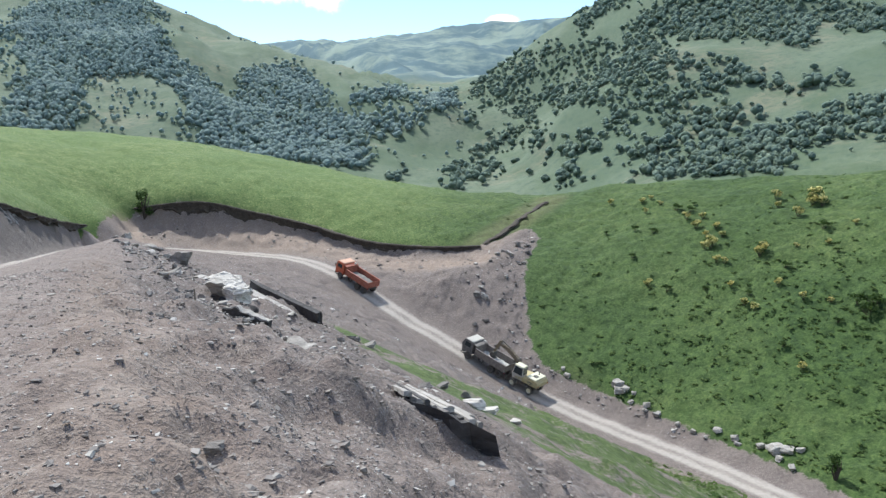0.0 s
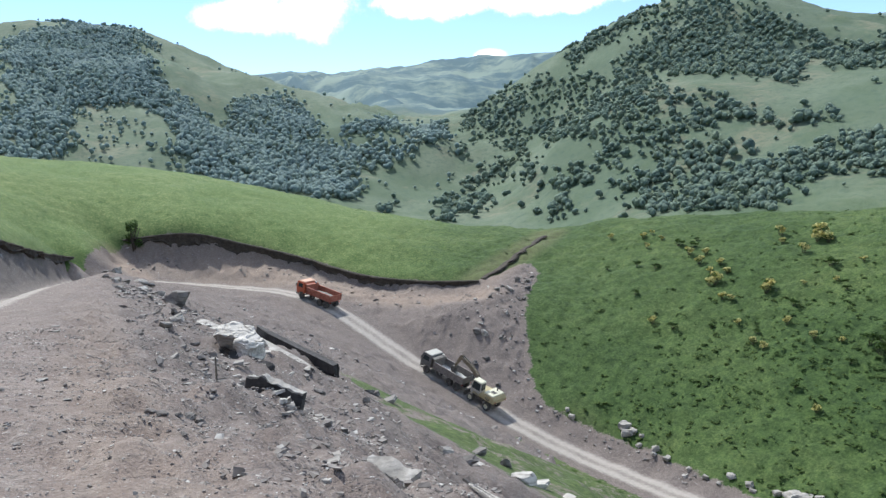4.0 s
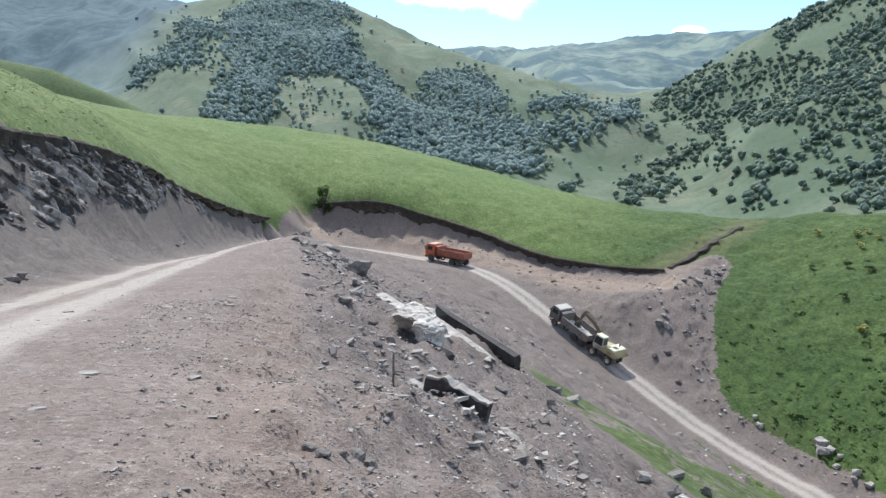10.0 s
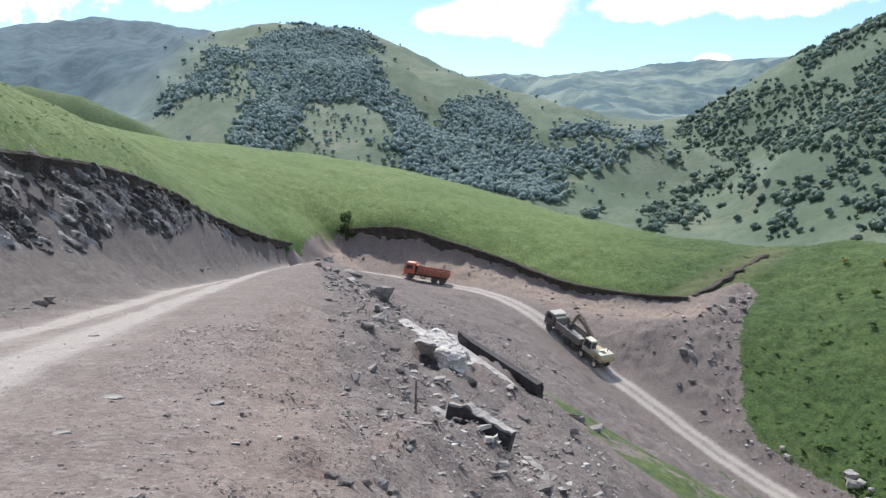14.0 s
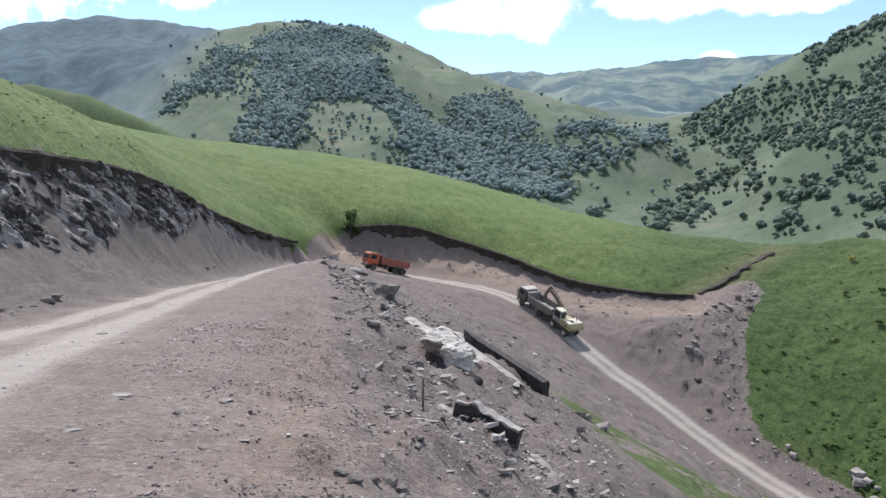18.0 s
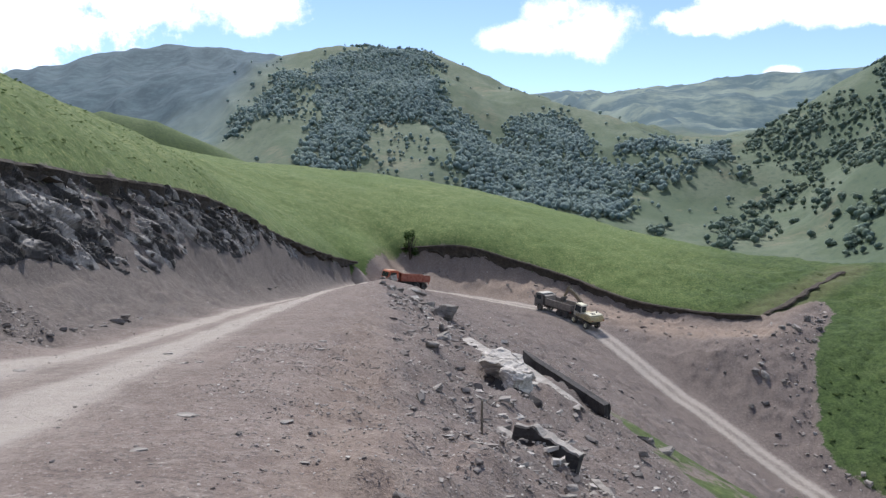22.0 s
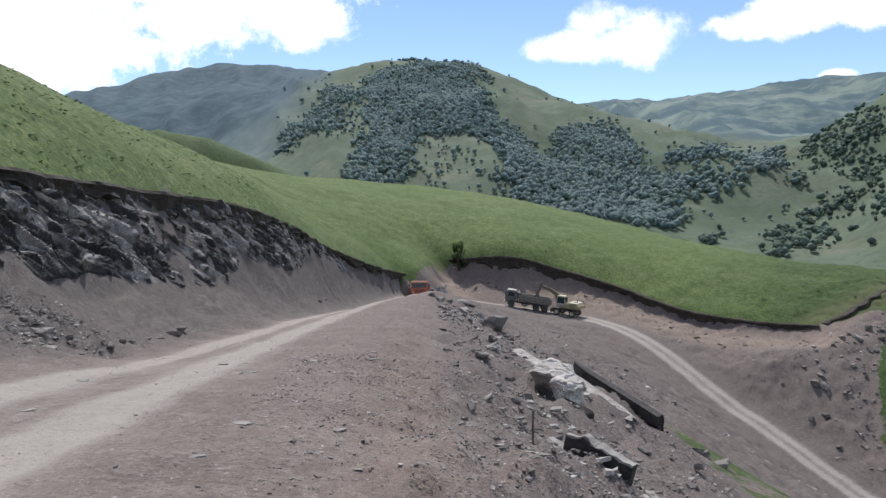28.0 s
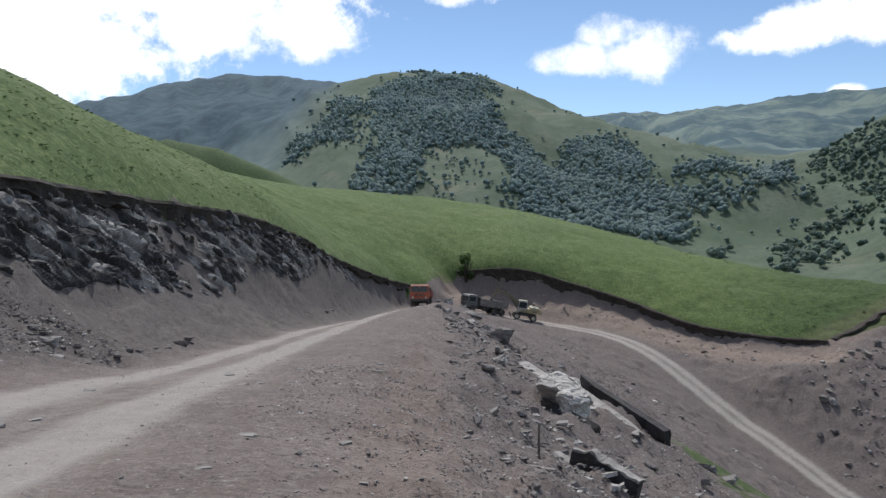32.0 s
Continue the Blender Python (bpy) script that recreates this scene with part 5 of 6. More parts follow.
YELLOW = [(72.5, 106.7, 0.8), (75.7, 102.4, 0.9), (77.2, 102.3, 0.7), (74.0, 99.2, 0.7), (87.6, 86.0, 1.2), (90.4, 81.3, 1.9), (89.2, 80.9, 1.5), (84.9, 79.1, 1.2), (76.1, 91.9, 1.0), (77.7, 90.2, 0.9), (75.6, 89.0, 1.1), (76.9, 86.2, 0.9),
          (76.1, 83.9, 0.9), (74.5, 85.6, 0.8), (73.4, 83.2, 1.4), (72.6, 83.4, 1.1), (81.9, 71.0, 0.7), (79.3, 73.7, 0.6), (76.2, 76.4, 1.3), (75.6, 76.2, 1.1), (71.4, 79.5, 0.9), (71.7, 78.3, 0.8), (62.4, 82.2, 0.9), (69.0, 74.0, 0.7), (72.4, 69.5, 0.8),
          (67.7, 70.0, 0.8), (67.7, 68.4, 0.8), (71.8, 64.9, 0.8), (73.3, 62.4, 0.6), (63.7, 56.9, 0.8), (86.9, 71.3, 0.7), (77.0, 99.6, 0.7), (89.8, 79.5, 1.2), (86.0, 84.0, 0.8)]
GREEN = [(77.4, 95.9, 1.1), (78.1, 93.5, 1.0), (69.1, 95.0, 0.8), (70.7, 92.6, 0.9), (84.0, 73.7, 1.2), (81.3, 68.9, 0.7), (64.2, 88.4, 0.7), (75.5, 71.5, 0.9), (63.3, 79.2, 0.9), (66.8, 76.2, 0.7), (69.3, 71.2, 0.6), (71.2, 59.3, 0.7), (64.9, 60.9, 0.7),
         (75.3, 58.0, 1.5), (73.9, 57.8, 1.3), (74.6, 59.8, 1.3), (80.2, 95.2, 0.6), (66.0, 98.0, 0.5)]
plant(make_shrub(1, 1.7, 1.1, 150, 0.12, 420, "low shrub with yellow blossom in the meadow", "yellow shrubs in the meadow"), YELLOW)
plant(make_shrub(2, 1.6, 1.0, 340, 0.14, 0, "low dark green shrub in the meadow", "green shrubs in the meadow"), GREEN)
bush = make_shrub(3, 2.6, 4.6, 1500, 0.16, 0, "tall dark thorn bush above the bend of the road", "", 0.02)
bush.matrix_basis = pose(0.5, 127.6, ground_at(0.5, 127.6) - 0.5)
bush.name = "bush"
bush2 = make_shrub(5, 1.5, 2.6, 420, 0.13, 0, "green bush beside the lower road", "")
bush2.matrix_basis = pose(54.6, 43.9, ground_at(54.6, 43.9) - 0.1)
bush2.name = "bush"

# turf: tussocks that break up the meadows
TURF = Nodes("tussock", 0.9)
_t = TURF.island()
leafy(TURF, TURF.mix(TURF.ramp(TURF.noise(0.15, 3), 0.4, 0.6), TURF.mix(_t, (0.036, 0.075, 0.016), (0.070, 0.115, 0.028)), TURF.mix(_t, (0.060, 0.100, 0.022), (0.110, 0.150, 0.042))), 0.4)
TURF = TURF.mat


def leaves_shape(seed, count, leaf, flat, low):
    """A ragged dome of loose leaves: a low clump in the meadow, or the crown of a far tree."""
    r = np.random.RandomState(seed)
    lobes = np.c_[r.randn(5) * 0.20, r.randn(5) * 0.20, r.rand(5) * (1 - low) * 0.75 + low]
    v, f = [], []
    for k in range(count):
        d = r.randn(3)
        d /= np.linalg.norm(d)
        c = lobes[r.randint(5)] + d * [0.27, 0.27, 0.22] * (0.6 + 0.4 * r.rand())
        nrm = d * (1 - flat) + np.array([0, 0, flat]) + r.randn(3) * 0.28
        u = np.cross(nrm, r.randn(3))
        u /= np.linalg.norm(u)
        w = np.cross(nrm, u)
        w /= np.linalg.norm(w)
        s = leaf * (0.6 + 0.8 * r.rand())
        n0 = len(v)
        v += [c + u * s, c + w * s * 0.7, c - u * s * 0.8, c - w * s * 0.75]
        f += [(n0, n0 + 1, n0 + 2), (n0, n0 + 2, n0 + 3)]
    return np.array(v), np.array(f)


tufts = [leaves_shape(k, 16, 0.20, 0.6, 0.1) for k in range(6)]
n = 42000
tr, ta = 24 + 146 * rs.rand(n) ** 0.8, np.radians(-40 + 96 * rs.rand(n))
tx, ty = tr * np.sin(ta), tr * np.cos(ta)
tb = bareness(tx, ty)
clump = grain(tx, ty, 3.0, 91) * 0.6 + grain(tx, ty, 11.0, 92) * 0.6
keep = (tb < -0.3) & (rs.rand(n) < clump * (0.25 + 0.75 * smooth(ty, 85, 60))) & ((tx > 40) | (tx < -12))
tx, ty, tr = tx[keep], ty[keep], tr[keep]
m_ = len(tx)
size = (0.14 + 0.26 * rs.rand(m_) ** 3) * np.where(tx < 0, 0.38, np.where(ty < 90, 1.1, 0.75))
rows = np.c_[rs.randint(0, 6, m_), tx, ty, height(tx, ty), size * 2.2, size * 2.2, size * (0.5 + 0.5 * rs.rand(m_)), rs.rand(m_) * 6.28, rs.randn(m_) * 0.1]
joined("meadow_grass", tufts, rows, [TURF], "tussocks of long green grass and ferns in the meadow", "grass")

# woods on the mountains: outlines as azimuth and elevation in degrees, each with its density
AHEAD_TOP = [(-5.7, 9.0), (-2.3, 9.7), (1.3, 9.6), (1.6, 8.4), (2.6, 7.4), (3.5, 6.0), (4.7, 4.5), (5.8, 3.0), (7.3, 2.4), (7.3, -0.6), (5.5, -0.7), (4.9, 0.6), (3.8, 1.8), (3.3, 3.0), (2.5, 4.2), (0.9, 5.1), (-0.7, 5.3), (-2.3, 4.6),
             (-3.9, 3.1), (-3.4, 2.1), (-3.8, 1.1), (-7.0, 1.1), (-7.9, 1.9), (-7.2, 3.5), (-6.6, 5.3), (-6.0, 7.1)]
AHEAD_RIGHT = [(7.5, 4.6), (8.9, 4.9), (11.2, 5.0), (12.3, 3.9), (13.2, 2.7), (14.5, 1.7), (15.4, 0.9), (14.9, -0.1), (13.6, -1.4), (9.3, -1.4), (5.7, -1.0), (5.7, 1.0), (7.3, 2.2), (7.7, 3.4)]
AHEAD_LEFT = [(-8.7, 8.4), (-7.2, 8.0), (-7.0, 7.1), (-8.0, 4.9), (-10.4, 4.6), (-12.0, 3.4), (-12.6, 4.2), (-11.4, 5.2), (-10.4, 6.4), (-9.6, 7.4)]
OPEN_SLOPE = [(-3.2, 4.5), (2.5, 3.8), (5.7, -0.6), (-0.7, -0.2), (-3.2, 1.2)]
BARE_STRIP = [(-6.9, 7.6), (-6.3, 7.4), (-6.4, 5.6), (-7.2, 3.6), (-7.8, 3.6), (-7.2, 5.6)]
WOODS_AHEAD = [(0.97, AHEAD_TOP), (0.97, AHEAD_RIGHT), (0.6, AHEAD_LEFT), (0.07, OPEN_SLOPE)]
WOODS_VALLEY = [(0.75, [(15.1, 2.8), (18.2, 3.2), (18.7, 2.5), (16.5, 2.1), (15.1, 2.0)]), (0.9, [(18.9, 1.6), (20.0, 2.5), (22.2, 2.9), (22.4, 2.2), (19.8, 1.3)]), (0.8, [(17.5, 0.2), (18.7, 1.2), (19.8, 1.4), (19.6, 0.8), (17.8, -0.2)]),
                (0.65, [(13.6, 0.9), (17.3, 1.6), (18.4, 0.9), (15.8, -0.7), (13.6, -1.0)]), (0.7, [(11.3, -1.0), (15.8, -0.9), (16.0, -1.5), (14.3, -2.2), (10.9, -1.5)])]
ACROSS_TOP = [(37.6, 9.9), (39.8, 10.4), (41.6, 10.1), (46.0, 8.6), (48.8, 7.0), (60.0, 6.0), (60.0, 4.0), (48.9, 5.8), (47.0, 6.5), (46.1, 5.1), (41.7, 5.6), (39.2, 5.7), (36.2, 6.0), (34.3, 5.9), (34.7, 7.2), (36.2, 8.6)]
ACROSS_MID = [(24.1, 4.4), (28.5, 5.7), (30.9, 6.0), (36.2, 5.8), (38.1, 4.2), (41.3, 4.3), (42.4, 3.0), (39.6, 1.9), (32.4, 1.3), (28.5, 1.8), (26.9, 1.0), (23.7, 2.3)]
ACROSS_LOW = [(35.6, -3.8), (35.9, -2.4), (40.7, -0.7), (41.6, -1.1), (45.2, 0.3), (49.0, 1.5), (58.0, 1.5), (58.0, -3.0), (49.1, -1.2), (46.9, -1.9), (45.0, -3.8)]
WOODS_ACROSS = [(0.95, ACROSS_TOP), (0.95, ACROSS_LOW), (0.62, ACROSS_MID), (0.9, [(30.9, 7.6), (32.4, 8.7), (36.2, 9.9), (36.0, 9.2), (33.6, 7.9), (31.4, 7.1)]),
                (0.9, [(23.5, -1.8), (25.7, 0.0), (27.7, 1.2), (27.9, 0.6), (25.9, -0.8), (23.9, -2.0)]), (0.75, [(32.1, 0.7), (38.1, 2.0), (38.1, 0.5), (36.3, 0.1), (32.5, -0.2)])]
GROVES = [(0.95, [(39.6, 1.2), (43.1, 1.5), (41.6, -0.8), (39.3, -1.3), (36.3, -2.0), (35.2, -1.5), (36.7, 0.1)]), (0.95, [(42.1, 3.2), (44.1, 3.3), (44.6, 2.1), (42.1, 2.2)]), (0.95, [(44.8, 2.9), (48.1, 2.7), (48.1, 2.2), (44.8, 2.1)]),
          (0.6, [(27.3, -0.8), (32.5, -0.3), (34.4, -0.9), (32.5, -1.7), (28.5, -2.3)]), (0.85, [(34.0, -1.4), (35.5, -1.2), (35.6, -2.3), (34.0, -2.4)]), (0.85, [(17.5, -2.0), (18.6, -2.2), (18.8, -3.3), (18.1, -3.5), (17.4, -2.8)])]
COPSES = [(0.85, [(21.2, -3.9), (21.6, -2.8), (23.3, -2.1), (23.6, -3.8)]), (0.9, [(24.4, -2.3), (25.2, -2.1), (25.1, -3.4), (24.5, -3.4)]), (0.95, [(29.8, -2.6), (30.9, -2.5), (30.9, -3.9), (30.0, -3.9)]),
          (0.9, [(22.5, 0.9), (23.9, 1.9), (24.1, 0.8), (23.1, 0.3)]), (0.06, [(24.0, -4.0), (36.0, -3.0), (36.0, 1.0), (24.0, 0.0)])]


def tree_shape(seed, lobes, leaves):
    """A far tree: a short trunk, a crown of several uneven lobes, and loose leaves that break its outline."""
    r = np.random.RandomState(seed)
    bm = bmesh.new()
    bmesh.ops.create_icosphere(bm, subdivisions=1, radius=1)
    ball = np.array([p.co[:] for p in bm.verts])
    sides = np.array([[p.index for p in f.verts] for f in bm.faces])
    bm.free()
    v, f, base = [np.array([[0.06, 0, -0.2], [-0.03, 0.05, -0.2], [-0.03, -0.05, -0.2], [0, 0, 0.5]])], [np.array([(0, 1, 3), (1, 2, 3), (2, 0, 3)])], 4
    for k in range(lobes):
        a, out = r.rand() * 6.28, 0.26 * (k > 0) * (0.6 + 0.6 * r.rand())
        c = np.array([np.cos(a) * out, np.sin(a) * out, 0.62 - 0.30 * r.rand() * (k > 0)])
        p = ball * (0.31 + 0.09 * r.rand() + 0.10 * (lobes == 1)) * [1, 1, 1.05] * (0.78 + 0.40 * r.rand(len(ball), 1)) + c
        v.append(p), f.append(sides + base)
        base += len(p)
    q, g = leaves_shape(seed + 40, leaves, 0.13, 0.2, 0.25)
    return np.concatenate(v + [q * [1.15, 1.15, 1.05]]), np.concatenate(f + [g + base])


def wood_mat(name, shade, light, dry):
    """Deciduous crowns, each lobe with a tone of its own. The tones include distance haze."""
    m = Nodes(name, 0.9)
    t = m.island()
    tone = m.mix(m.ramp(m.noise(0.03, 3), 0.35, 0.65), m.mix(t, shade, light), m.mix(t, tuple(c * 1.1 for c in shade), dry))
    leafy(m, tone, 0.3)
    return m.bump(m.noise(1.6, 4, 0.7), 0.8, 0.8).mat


# Paler and bluer with distance: the haze is put into the leaf colours.
WOOD_FAR = wood_mat("hazy woods ahead", (0.182, 0.248, 0.246), (0.268, 0.340, 0.318), (0.296, 0.360, 0.300))
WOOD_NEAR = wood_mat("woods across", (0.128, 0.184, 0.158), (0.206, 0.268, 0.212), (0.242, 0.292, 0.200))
SMALL, BROAD = [tree_shape(k, 1, 6) for k in range(8)], [tree_shape(k + 10, 3, 7) for k in range(8)]


def grow(name, plots, n, near, away, label, tall, seed, trees, mat, single=0.006, clear=None):
    """Trees within the outlines, ragged at the edges, and single ones between them."""
    r = np.random.RandomState(seed)
    every = np.concatenate([np.array(p) for _, p in plots])
    lo, hi = every[:, 0].min() - 1, every[:, 0].max() + 1
    rad, az = np.sqrt(near**2 + (away**2 - near**2) * r.rand(n)), lo + (hi - lo) * r.rand(n)
    x, y = rad * np.sin(np.radians(az)), rad * np.cos(np.radians(az))
    z = height(x, y)
    el = np.degrees(np.arctan2(z - 1.6, rad))
    wa, we = az + fractal(x, y, 40, 3, 77) * 1.4 + r.randn(n) * 0.32, el + fractal(x, y, 40, 3, 83) * 0.8 + r.randn(n) * 0.2
    chance = np.where((el > every[:, 1].min() - 0.5) & (el < every[:, 1].max()), single, 0.0)
    for p, ring in plots:
        chance = np.maximum(chance, p * inside(wa, we, np.array(ring)) * (1 - 0.75 * (1 - p) * (grain(x, y, 18, 79) < 0.45)))
    if clear:
        chance = np.where(inside(wa, we, np.array(clear)), chance * 0.15, chance)
    keep = r.rand(n) < chance
    x, y, z = x[keep], y[keep], z[keep]
    m = len(x)
    s = tall * (0.5 + 0.8 * r.rand(m) ** 1.5)
    rows = np.c_[r.randint(0, 8, m), x, y, z, s * (0.85 + 0.4 * r.rand(m)), s * (0.85 + 0.4 * r.rand(m)), s, r.rand(m) * 6.28, r.randn(m) * 0.05]
    joined(name, trees, rows, [mat], label, "trees", True)


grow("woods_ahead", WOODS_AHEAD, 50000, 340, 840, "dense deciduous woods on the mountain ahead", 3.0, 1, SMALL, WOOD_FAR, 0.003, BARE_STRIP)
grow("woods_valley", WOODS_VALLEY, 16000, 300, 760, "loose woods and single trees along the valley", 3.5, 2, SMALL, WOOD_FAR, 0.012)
grow("woods_across", WOODS_ACROSS, 21500, 190, 600, "dense deciduous woods on the hill across the valley", 3.1, 3, BROAD, WOOD_NEAR, 0.006)
grow("groves", GROVES, 9000, 170, 560, "groves on the lower slopes across the valley", 3.6, 4, BROAD, WOOD_NEAR, 0.004)
grow("copses", COPSES, 4000, 170, 520, "copses and single trees above the valley floor", 3.8, 6, BROAD, WOOD_NEAR, 0.004)


# ---- vehicles ----
GLASS = plain("dark window glass", (0.03, 0.04, 0.045), 0.12, 0, 0.2, 3)
RUBBER = plain("dusty tyre rubber", (0.045, 0.042, 0.040), 0.9, 0, 0.3, 9, 0.35)
STEEL = plain("worn dark steel", (0.085, 0.080, 0.076), 0.65, 0.4, 0.35, 6, 0.4)
LAMP = plain("lamp glass", (0.75, 0.74, 0.68), 0.2, 0, 0.1, 5)
RED_LAMP = plain("red lamp glass", (0.35, 0.02, 0.015), 0.25, 0, 0.2, 5)
DUSTY = plain("pale dusty paint", (0.52, 0.49, 0.44), 0.7, 0, 0.25, 4, 0.4)
LOAD = rock_mat("dumped rubble", (0.16, 0.145, 0.135), (0.26, 0.24, 0.22), (0.36, 0.34, 0.31))
CHALK = rock_mat("white rubble", (0.46, 0.44, 0.41), (0.62, 0.60, 0.57), (0.74, 0.72, 0.69))


def box(bm, x0, x1, y0, y1, z0, z1, bevel=0.02):
    """A block with its edges taken off."""
    b = bmesh.new()
    bmesh.ops.create_cube(b, size=1)
    for v in b.verts:
        v.co = Vector(((x0 + x1) / 2 + v.co.x * (x1 - x0), (y0 + y1) / 2 + v.co.y * (y1 - y0), (z0 + z1) / 2 + v.co.z * (z1 - z0)))
    if bevel:
        bmesh.ops.bevel(b, geom=b.edges[:], offset=bevel, segments=1, affect="EDGES")
    me = bpy.data.meshes.new("tmp")
    b.to_mesh(me)
    b.free()
    bm.from_mesh(me)
    bpy.data.meshes.remove(me)
    return bm


def block(*rows):
    bm = bmesh.new()
    for r in rows:
        box(bm, *r)
    return bm


def profile(points, x0, x1, bevel=0.04):
    """A side view (y, z) drawn out from x0 to x1."""
    bm = bmesh.new()
    a = [bm.verts.new((x0, y, z)) for y, z in points]
    b = [bm.verts.new((x1, y, z)) for y, z in points]
    bm.faces.new(a)
    bm.faces.new(b[::-1])
    for k in range(len(points)):
        j = (k + 1) % len(points)
        bm.faces.new((a[j], a[k], b[k], b[j]))
    bmesh.ops.recalc_face_normals(bm, faces=bm.faces[:])
    if bevel:
        bmesh.ops.bevel(bm, geom=bm.edges[:], offset=bevel, segments=2, affect="EDGES")
    return bm


def rod(a, b, r, seg=10):
    a, b = Vector(a), Vector(b)
    bm = bmesh.new()
    bmesh.ops.create_cone(bm, cap_ends=True, segments=seg, radius1=r, radius2=r, depth=(b - a).length)
    m = Matrix.Translation((a + b) / 2) @ (b - a).to_track_quat("Z", "Y").to_matrix().to_4x4()
    bmesh.ops.transform(bm, matrix=m, verts=bm.verts[:])
    return bm


def beam(points, wide, deep):
    """A box beam bent along points (y, z) at x, with its depth at each point."""
    bm = bmesh.new()
    rings = []
    for k, (x, y, z) in enumerate(points):
        p, q = points[max(k - 1, 0)], points[min(k + 1, len(points) - 1)]
        t = Vector((0, q[1] - p[1], q[2] - p[2])).normalized()
        n = Vector((0, -t.z, t.y))
        d = deep[k] / 2
        rings.append([bm.verts.new(Vector((x + sx * wide / 2, y, z)) + n * sn * d) for sx, sn in ((-1, -1), (1, -1), (1, 1), (-1, 1))])
    bm.faces.new(rings[0])
    bm.faces.new(rings[-1][::-1])
    for a, b in zip(rings, rings[1:]):
        for k in range(4):
            bm.faces.new((a[k], b[k], b[(k + 1) % 4], a[(k + 1) % 4]))
    bmesh.ops.recalc_face_normals(bm, faces=bm.faces[:])
    bmesh.ops.bevel(bm, geom=bm.edges[:], offset=0.02, segments=1, affect="EDGES")
    return bm


def lathe(rows, seg=20):
    """A ring of (radius, x) rows turned about the x axis."""
    bm = bmesh.new()
    rings = [[bm.verts.new((x, math.cos(k * 2 * math.pi / seg) * r, math.sin(k * 2 * math.pi / seg) * r)) for k in range(seg)] for r, x in rows]
    for a, b in zip(rings, rings[1:]):
        for k in range(seg):
            bm.faces.new((a[k], b[k], b[(k + 1) % seg], a[(k + 1) % seg]))
    bmesh.ops.recalc_face_normals(bm, faces=bm.faces[:])
    return bm


def tyre_bm(r, w):
    bm = lathe([(r * 0.56, -w * 0.42), (r * 0.62, -w * 0.5), (r * 0.9, -w * 0.5), (r, -w * 0.38), (r * 0.985, 0), (r, w * 0.38), (r * 0.9, w * 0.5), (r * 0.62, w * 0.5), (r * 0.56, w * 0.42)])
    for k in range(20):                                     # tread lugs
        a = k * math.pi / 10
        b = block((-w * 0.44, w * 0.44, -0.035, 0.035, r * 0.97, r * 1.025, 0))
        bmesh.ops.rotate(b, cent=(0, 0, 0), matrix=Matrix.Rotation(a, 3, "X"), verts=b.verts[:])
        me = bpy.data.meshes.new("tmp")
        b.to_mesh(me)
        b.free()
        bm.from_mesh(me)
        bpy.data.meshes.remove(me)
    return bm


def rim_bm(r, w):
    bm = lathe([(r * 0.57, -w * 0.45), (r * 0.5, -w * 0.4), (r * 0.42, -w * 0.1), (r * 0.2, -w * 0.12), (r * 0.17, -w * 0.36), (0.01, -w * 0.38)])
    me = bpy.data.meshes.new("tmp")
    b = lathe([(r * 0.57, w * 0.45), (r * 0.5, w * 0.4), (r * 0.42, w * 0.1), (r * 0.2, w * 0.12), (r * 0.17, w * 0.36), (0.01, w * 0.38)])
    b.to_mesh(me)
    b.free()
    bm.from_mesh(me)
    bpy.data.meshes.remove(me)
    return bm


def make_wheel(parent, x, y, r, w, rim_mat):
    hub = part("wheel", block((-w * 0.3, w * 0.3, -r * 0.14, r * 0.14, -r * 0.14, r * 0.14, 0.02)), STEEL, parent)
    hub.location = (x, y, r)
    part("tyre", tyre_bm(r, w), RUBBER, hub, "dusty black tyre")
    part("rim", rim_bm(r, w), rim_mat, hub)
    return hub


def heap_bm(x0, x1, y0, y1, low, high, seed):
    bm = bmesh.new()
    nx, ny = 9, 16
    g = [[None] * ny for _ in range(nx)]
    for i in range(nx):
        for j in range(ny):
            u, v = i / (nx - 1), j / (ny - 1)
            hump = (4 * u * (1 - u)) ** 0.6 * (4 * v * (1 - v)) ** 0.5
            g[i][j] = bm.verts.new((x0 + (x1 - x0) * u, y0 + (y1 - y0) * v, low + (high - low) * hump + 0.16 * noise.noise(Vector((u * 5, v * 9, seed)))))
    for i in range(nx - 1):
        for j in range(ny - 1):
            bm.faces.new((g[i][j], g[i + 1][j], g[i + 1][j + 1], g[i][j + 1]))
    return bm


